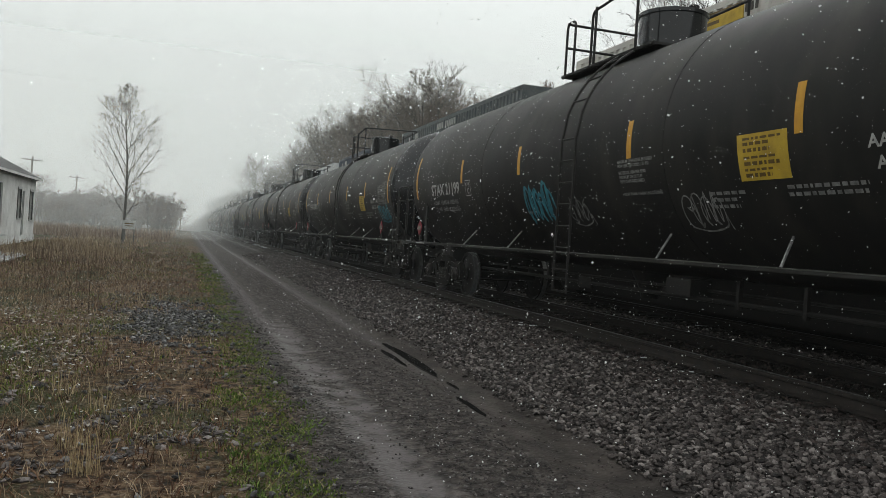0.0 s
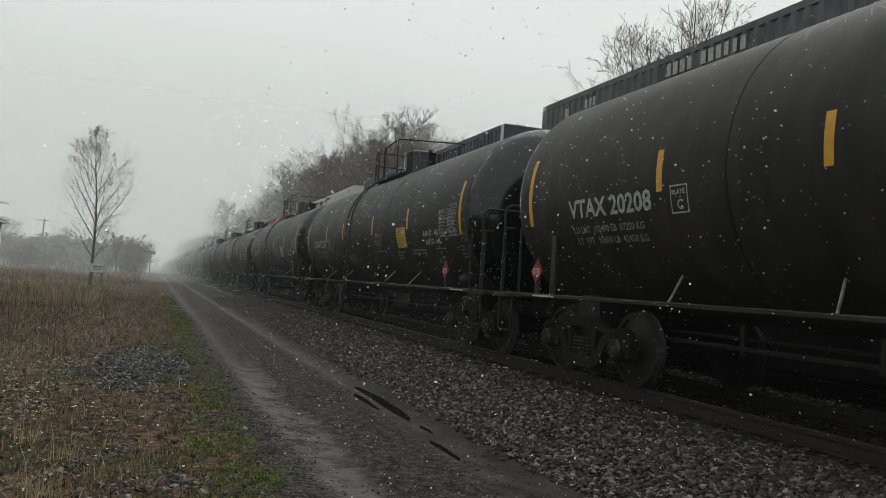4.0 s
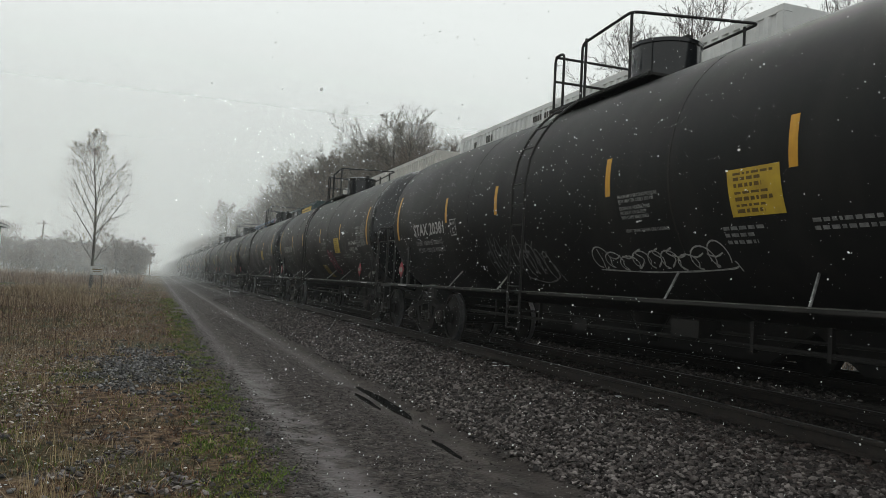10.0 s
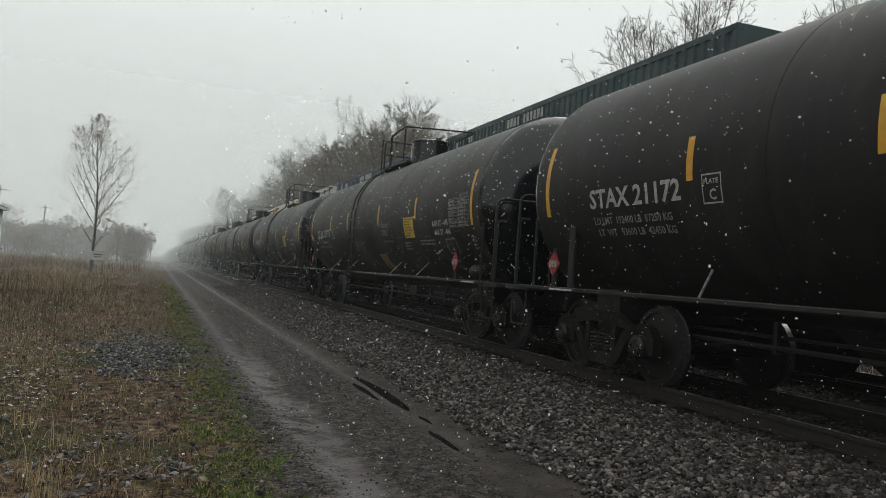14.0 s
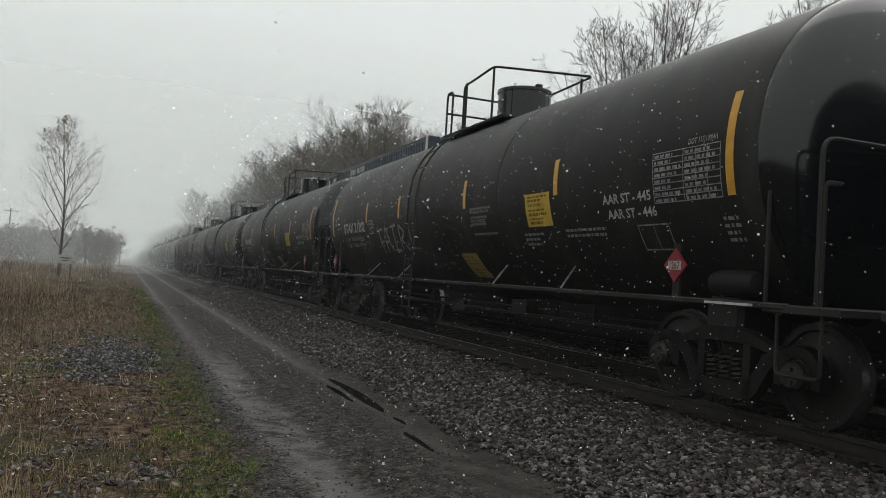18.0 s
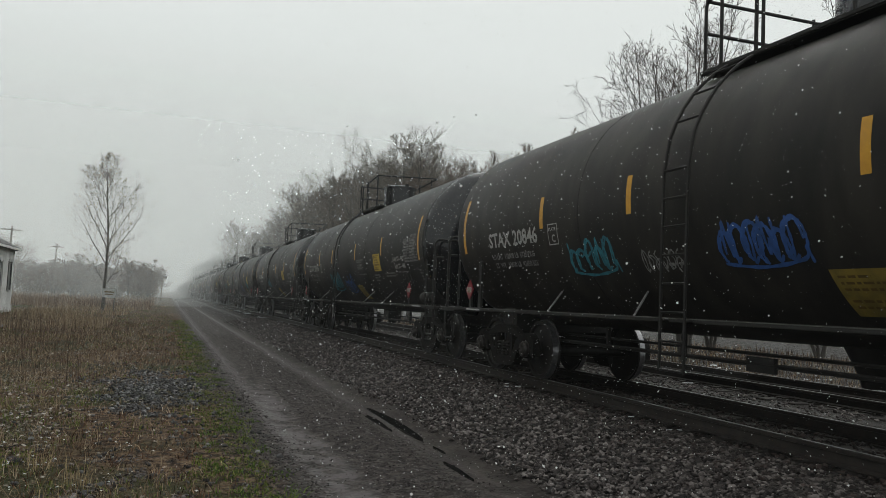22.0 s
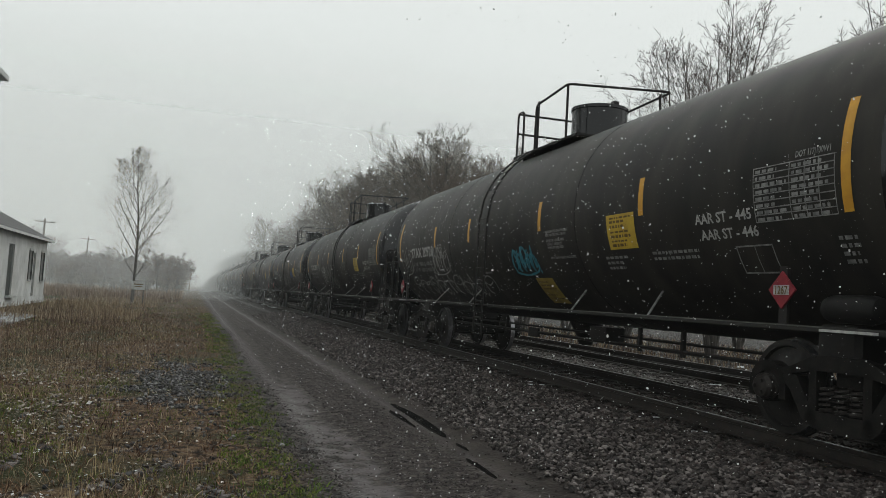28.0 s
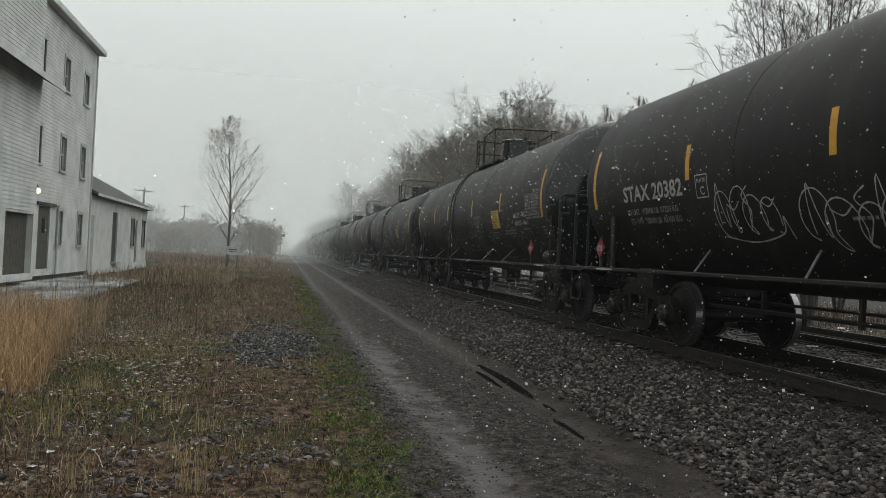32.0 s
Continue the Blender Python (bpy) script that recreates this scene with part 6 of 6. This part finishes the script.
solid("straw_tufts", blades(9000, 47, (-8, 0.2, 4.0, 30), 0.04, 0.17, 0.0024, 1.3, lambda x, y: x < edge(y) - 0.55 and not bare(x, y), 700), M["tan"], "small pale tufts of straw", "grass", kind="stuff")
solid("green_clumps", blades(4200, 49, (0.35, 1.18, 4.4, 30), 0.02, 0.06, 0.0058, 2.0, lambda x, y: edge(y) - 0.45 < x < edge(y) + 0.30, 110), M["leafgreen"], "small bright clumps of green weeds by the lane", "weeds", kind="stuff")
solid("green_grass", blades(60000, 2, (-0.1, 1.3, 2.6, 46), 0.010, 0.045, 0.0060, 1.6, lambda x, y: edge(y) - 0.50 + 0.25 * patchy(x, y, 2.5, 7.0) < x < edge(y) + 0.14 + 0.2 * patchy(x, y, 3.0, 2.0) and patchy(x, y, 1.3, 4.0) + 0.5 * patchy(x, y, 5.0, 1.0) > -0.20 and not bare(x, y)),
      M["green"], "fresh green grass along the edge of the lane", "grass", kind="stuff")
solid("moss_grass", blades(46000, 3, (-11, 0.3, 3.2, 70), 0.02, 0.075, 0.005, 1.2, lambda x, y: patchy(x, y, 0.55, 2.0) + 0.3 * patchy(x, y, 3.0, 5.0) > 0.06 and not bare(x, y)), M["green"], "low green grass in the field", "grass", kind="stuff")
solid("tall_grass", blades(6500, 4, (-7, -2.7, 10.5, 20), 0.22, 0.62, 0.004, 1.0, lambda x, y: patchy(x, y, 0.35, 6.0) > -0.1 and x < -0.20 * y - 0.1), M["tan"], "tall tan dead grass", "grass", kind="stuff")
solid("tall_grass", blades(6000, 34, (-7.5, -2.2, 30, 66), 0.18, 0.50, 0.004, 0.6, lambda x, y: patchy(x, y, 0.2, 1.0) > -0.1), M["tan"], "tall tan dead grass", "grass", kind="stuff")
solid("verge_grass", blades(11000, 14, (-7, 0.2, 15, 110), 0.05, 0.22, 0.003, 0.9, lambda x, y: x < edge(y) - 0.8 and patchy(x, y, 0.35, 3.0) > 0.0), M["weed"], "reddish brown weeds along the lane", "grass", kind="stuff")
solid("tan_verge_grass", blades(10000, 59, (-7, -0.5, 11, 36), 0.04, 0.20, 0.0030, 1.4, lambda x, y: patchy(x, y, 0.6, 41.0) + 0.4 * patchy(x, y, 2.4, 7.0) > -0.02 and not bare(x, y)), M["tan"], "loose tan dead grass along the verge", "grass", kind="stuff")
solid("tussock_grass", blades(12000, 44, (-9, -0.2, 4.2, 40), 0.04, 0.18, 0.0030, 1.9, lambda x, y: x < edge(y) - 0.7 and not bare(x, y), 1100), M["dry"], "loose tussocks of dead grass", "grass", kind="stuff")
solid("weed_stems", blades(800, 45, (-7, -0.7, 13, 40), 0.25, 0.75, 0.0028, 0.22, lambda x, y: patchy(x, y, 0.3, 21.0) > -0.12 and x < -0.03 * y - 0.3), M["stalk"], "upright reddish dead weed stems", "weeds", kind="stuff")
solid("thicket_weeds", blades(20000, 46, (-34, -1.2, 66, 118), 0.25, 1.15, 0.005, 0.5, lambda x, y: patchy(x, y, 0.12, 31.0) > -0.15), M["weed"], "tall reddish weeds before the thicket", "weeds", kind="stuff")
for x, y, n_, tall in ((-0.50, 5.15, 60, 0.46), (-0.66, 5.75, 46, 0.44), (-0.58, 6.9, 30, 0.40), (-1.20, 5.2, 36, 0.42), (-1.75, 6.6, 40, 0.45), (-0.95, 7.6, 20, 0.36), (-1.9, 8.6, 40, 0.42)):
    solid("bunch_grass", blades(n_, int(x * 100) + 900, (x - 0.10, x + 0.10, y - 0.08, y + 0.08), 0.12, tall, 0.0022, 0.40), M["straw"], "pale bunch of upright dead grass", "grass", "bunches in the field", kind="stuff")
solid("golden_grass", blades(13000, 48, (-5.6, -2.3, 8.2, 18.0), 0.16, 0.55, 0.0036, 1.3, lambda x, y: x < -2.35 - 0.20 * (y - 8.5) + 0.45 * patchy(x, y, 1.4, 4.0)), M["golden"], "bent golden clump of tall dead grass", "grass", kind="stuff")
solid("dead_stalks", blades(520, 6, (-5.5, -0.9, 12.5, 30), 0.45, 1.05, 0.0030, 0.22, lambda x, y: patchy(x, y, 0.5, 11.0) > -0.08 and x < -0.085 * y), M["stalk"], "thin dark dead weed stalks", "weeds", kind="stuff")
solid("near_stalks", blades(46, 16, (-2.6, -1.0, 3.4, 8), 0.4, 0.85, 0.0022, 0.3), M["stalk"], "thin dark dead weed stalks", "weeds", kind="stuff")


def rocks(n, seed, area, size0, size1, keep=None, sink=0.3, flat=0.75, front=True):
    """Loose angular stones lying on the ground."""
    r = np.random.RandomState(seed)
    x0, x1, y0, y1 = area
    x = x0 + (x1 - x0) * r.rand(n)
    y = y0 * (y1 / y0) ** r.rand(n) if front else y0 + (y1 - y0) * r.rand(n)
    if keep:
        ok = np.array([keep(a, b) for a, b in zip(x, y)])
        x, y = x[ok], y[ok]
    n = len(x)
    z = np.array([ground_z(a, b) for a, b in zip(x, y)])
    s = size0 + (size1 - size0) * r.rand(n) ** 1.5
    t = (1 + 5 ** 0.5) / 2
    base = np.array([(-1, t, 0), (1, t, 0), (-1, -t, 0), (1, -t, 0), (0, -1, t), (0, 1, t), (0, -1, -t), (0, 1, -t), (t, 0, -1), (t, 0, 1), (-t, 0, -1), (-t, 0, 1)]) / 1.9
    faces = [(0, 11, 5), (0, 5, 1), (0, 1, 7), (0, 7, 10), (0, 10, 11), (1, 5, 9), (5, 11, 4), (11, 10, 2), (10, 7, 6), (7, 1, 8), (3, 9, 4), (3, 4, 2), (3, 2, 6), (3, 6, 8), (3, 8, 9), (4, 9, 5), (2, 4, 11), (6, 2, 10), (8, 6, 7), (9, 8, 1)]
    v = base[None] * (0.62 + 0.6 * r.rand(n, 12, 1))
    v = v * np.stack([np.ones(n), 0.55 + 0.6 * r.rand(n), flat * (0.6 + 0.5 * r.rand(n))], 1)[:, None, :]
    a = r.rand(n) * 6.283
    c, d = np.cos(a)[:, None], np.sin(a)[:, None]
    tilt = (r.rand(n, 1) - 0.5) * 0.9
    zz = v[..., 2] + tilt * v[..., 0]
    v = np.stack([v[..., 0] * c - v[..., 1] * d, v[..., 0] * d + v[..., 1] * c, zz], -1)
    v = v * s[:, None, None] * 0.5 + np.stack([x, y, z + s * (0.5 - sink) * flat], 1)[:, None, :]
    g = Geo()
    g.v = v.reshape(-1, 3).tolist()
    g.f = [(12 * i + p, 12 * i + q, 12 * i + w) for i in range(n) for p, q, w in faces]
    return g


def shoulder(y):
    return 3.12 + 0.18 * noise.noise((2.0, y * 0.5, 4.0))


solid("ballast_stones", rocks(46000, 21, (3.0, 5.35, 3.2, 46), 0.028, 0.070, lambda x, y: x > shoulder(y) + (0.25 * ((x * 37.1 + y * 11.7) % 1)), sink=0.12), M["ballast"], "grey crushed-stone ballast", "ballast", kind="stuff")
solid("ballast_stones", rocks(9000, 22, (4.3, 7.6, 3.0, 40), 0.035, 0.085, sink=0.15), M["redstone"], "rust-stained ballast beside the rail", "ballast", kind="stuff")
solid("ballast_stones", rocks(5000, 23, (7.4, 12.2, 8, 60), 0.04, 0.09), M["ballast"], "ballast between the two tracks", "ballast", kind="stuff")
solid("gravel_patch", rocks(17000, 24, (-1.7, 1.15, 2.4, 18), 0.024, 0.070, lambda x, y: bare(x, y) or (x * 71.3 + y * 37.7) % 1 > 0.96, sink=0.15, front=False), M["bluestone"], "loose blue-grey stones in the grass", "gravel", kind="stuff")
solid("lane_grit", rocks(32000, 25, (0.6, 3.2, 3.0, 30), 0.007, 0.027, lambda x, y: (abs(x - 1.55) > 0.24 or (x * 91.7 % 1) > 0.86) and (x < 2.55 or (x * 57.3 + y * 13.1) % 1 > 0.80), sink=0.25), M["grit"], "fine grit on the lane", "gravel", kind="stuff")
solid("leaf_litter", rocks(26000, 26, (-9, 0.5, 2.6, 40), 0.012, 0.050, lambda x, y: x < edge(y) - 0.2 and patchy(x, y, 0.6, 5.0) > -0.35, flat=0.12), M["litter"], "wet brown leaf litter", "leaf litter", kind="stuff")
solid("pale_litter", rocks(17000, 57, (-7, 0.1, 5.0, 30), 0.014, 0.056, lambda x, y: x < edge(y) - 0.6 and patchy(x, y, 0.9, 17.0) + 0.5 * patchy(x, y, 4.0, 3.0) > 0.34 - 0.32 * smooth(6.0, 13.0, y), sink=-0.3, flat=0.3), M["pale"], "pale dead leaves and scraps in the grass", "leaf litter", kind="stuff")
solid("pale_litter", rocks(3200, 60, (-3.8, -0.9, 7.5, 15), 0.02, 0.065, lambda x, y: patchy(x, y, 1.1, 51.0) > -0.05, sink=-0.5, flat=0.3, front=False), M["pale"], "pale scraps of leaves and wet snow in the moss", "leaf litter", kind="stuff")
solid("moss_grass", blades(14000, 61, (-4.5, -0.8, 7.0, 14), 0.02, 0.07, 0.005, 1.3, lambda x, y: patchy(x, y, 0.8, 61.0) + 0.3 * patchy(x, y, 4.0, 5.0) > 0.02), M["green"], "mossy green grass between the straw", "grass", kind="stuff")
solid("field_stones", rocks(5200, 58, (-2.6, 0.5, 3.6, 8.0), 0.025, 0.085, lambda x, y: x < edge(y) - 0.1 and patchy(x, y, 1.6, 23.0) > 0.12, sink=0.35, flat=0.5), M["ballast"], "flat dark stones half sunk in the grass", "stones", kind="stuff")
solid("snow_patches", rocks(6000, 27, (-8, -0.2, 5.0, 40), 0.012, 0.042, lambda x, y: patchy(x, y, 0.45, 12.0) > 0.18 and patchy(x, y, 2.5, 1.0) > 0.05, sink=-0.3, flat=0.3), M["snow"], "scattered scraps of wet snow in the grass", "snow", kind="stuff")
solid("snow_patches", rocks(420, 28, (12.2, 22, 8, 60), 0.05, 0.22, flat=0.12), M["snow"], "thin snow beyond the tracks", "snow", kind="stuff")
solid("far_weeds", blades(16000, 29, (12.4, 26, 8, 70), 0.08, 0.4, 0.005, 0.8), M["dry"], "pale weeds beyond the tracks", "weeds", kind="stuff")

# snow-dusted yard before the mill
g = Geo()
pts = [(-4.6, 15.5), (-4.9, 20), (-5.2, 26), (-5.6, 33), (-8.2, 35), (-8.3, 27), (-9.5, 18), (-14, 15), (-12, 12.5), (-7, 12.8)]
g.slab(pts, "z", -0.46, -0.395)
solid("yard", g, M["drive"], "gravel yard dusted with wet snow before the mill", "yard", kind="structure")

# ---- falling snow ----
def flakes(n, seed, box, vel, size0, size1, start=-7.0, end=40.0):
    """Flakes spread so that they fall through a box (x0, x1, y0, y1) at all times of the clip."""
    r = np.random.RandomState(seed)
    x0, x1, y0, y1 = box
    tau = start + (end - start) * r.rand(n)
    p = np.stack([x0 + (x1 - x0) * r.rand(n), y0 + (y1 - y0) * r.rand(n), np.full(n, -0.5)], 1) - np.array(vel)[None] * tau[:, None]
    s = size0 + (size1 - size0) * r.rand(n) ** 2.5
    u, w = r.randn(n, 3), r.randn(n, 3)
    u /= np.linalg.norm(u, axis=1)[:, None]
    w -= (w * u).sum(1)[:, None] * u
    w /= np.linalg.norm(w, axis=1)[:, None]
    u, w = u * s[:, None], w * (s * (0.5 + 0.5 * r.rand(n)))[:, None]
    v = np.stack([p - u, p - w * (0.6 + 0.6 * r.rand(n))[:, None], p + u * 0.9, p + w], 1)
    g = Geo()
    g.v = v.reshape(-1, 3).tolist()
    g.f = [(4 * i, 4 * i + 1, 4 * i + 2, 4 * i + 3) for i in range(n)]
    return g


SNOW = []
for i, (n, box, vel, s0, s1) in enumerate(((170000, (1.0, 5.0, 2.0, 13.0), (0.35, -0.5, -1.5), 0.0019, 0.0095), (12000, (-8, 2.0, 4.0, 16), (0.6, -0.3, -1.2), 0.0025, 0.008), (800, (-1.2, 2.2, 0.9, 2.6), (0.25, -0.4, -1.4), 0.0022, 0.0075))):
    SNOW.append((solid("falling_snow", flakes(n, 90 + i, box, vel, s0, s1), M["flake"], "wet snowflakes drifting down", "snowfall", kind="stuff"), vel))


# haze as added flat sheets, one behind the other: each pales what lies behind it, the nearest lifts all dark tones
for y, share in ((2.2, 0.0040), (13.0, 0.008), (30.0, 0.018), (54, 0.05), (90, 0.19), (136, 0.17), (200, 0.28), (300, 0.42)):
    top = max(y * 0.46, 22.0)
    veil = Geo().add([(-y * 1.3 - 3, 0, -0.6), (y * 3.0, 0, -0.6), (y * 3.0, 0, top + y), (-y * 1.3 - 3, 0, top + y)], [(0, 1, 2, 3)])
    solid("snow_mist", veil, haze_mat("snow_mist", share, top), "flat translucent sheet added to stand in for haze", "mist", kind="stuff", m=pose(0, y, 0))


# ---- ties, piece by piece ----
def lay_ties(root, xc, y0, count, snowy):
    tie = Geo().box(0, 0, 0, 2.6, 0.23, 0.18, bevel=0.012).mesh("tie", M["tie"])
    plate = Geo().box(0, 0, 0, 0.36, 0.20, 0.02).mesh("tie_plate", M["rail"])
    cap = Geo().box(0, 0.06, 0, 0.42, 0.045, 0.012, bevel=0.004).mesh("snow_cap", M["snow"])
    r = random.Random(3)
    for i in range(count):
        y = y0 + i * 0.53 + r.uniform(-0.03, 0.03)
        t = part("tie", tie, None, root, m=pose(xc + r.uniform(-0.05, 0.05), y, TIE_TOP - 0.09 + r.uniform(-0.012, 0.004), 0, r.uniform(-0.4, 0.4), r.uniform(-1.2, 1.2)))
        if i < 46:
            for s in (-0.7525, 0.7525):
                part("tie_plate", plate, None, t, m=pose(s, 0, 0.098))
        if r.random() < snowy:
            part("snow_cap", cap, None, t, "wet snow lying on the tie", m=pose(-1.0 + (r.uniform(0, 2.0) if snowy > 0.5 else 0.0), 0, 0.094))


lay_ties(track_near, XA, 2.0, 150, 0.10)
lay_ties(track_far, XB, 6.0, 120, 0.75)


# ---- what moves ----
# seconds, place of car 0's middle along the track
ROLL = ((0.0, 9.81), (6.0, -51.63), (12.0, -113.01), (18.0, -173.95), (24.0, -235.16), (32.0, -317.29))
FREIGHT_SPEED = 22.0


def motions():
    for k, car in cars.items():
        walk(car, [(t, pose(XA, PITCH * k + c, 0)) for t, c in ROLL])
    def along(t):
        for (t0, c0), (t1, c1) in zip(ROLL, ROLL[1:]):
            if t <= t1:
                return c0 + (c1 - c0) * (t - t0) / (t1 - t0)
        return ROLL[-1][1]

    for k in range(0, 23):
        near = [n for n in range(961) if -9 < PITCH * k + along(n / 30) < 62]
        if not near:
            continue
        rows = [(n / 30, math.degrees((ROLL[0][1] - along(n / 30)) / 0.457)) for n in near]
        if rows[0][0] > 0:
            rows.insert(0, (0.0, rows[0][1]))
        if rows[-1][0] < 32.0:
            rows.append((32.0, rows[-1][1]))
        for truck in cars[k].children:
            if truck.name.startswith("truck"):
                for ob in truck.children:
                    if ob.name.startswith("wheelset"):
                        p = ob.location
                        walk(ob, [(t, pose(p.x, p.y, p.z, a)) for t, a in rows])
    for ob, w, z in freight:
        walk(ob, [(0.0, pose(XB, w, z)), (32.0, pose(XB, w + FREIGHT_SPEED * 32.0, z))])
    for ob, vel in SNOW:
        walk(ob, [(0.0, pose(0, 0, 0)), (32.0, pose(vel[0] * 32, vel[1] * 32, vel[2] * 32))])


motions()
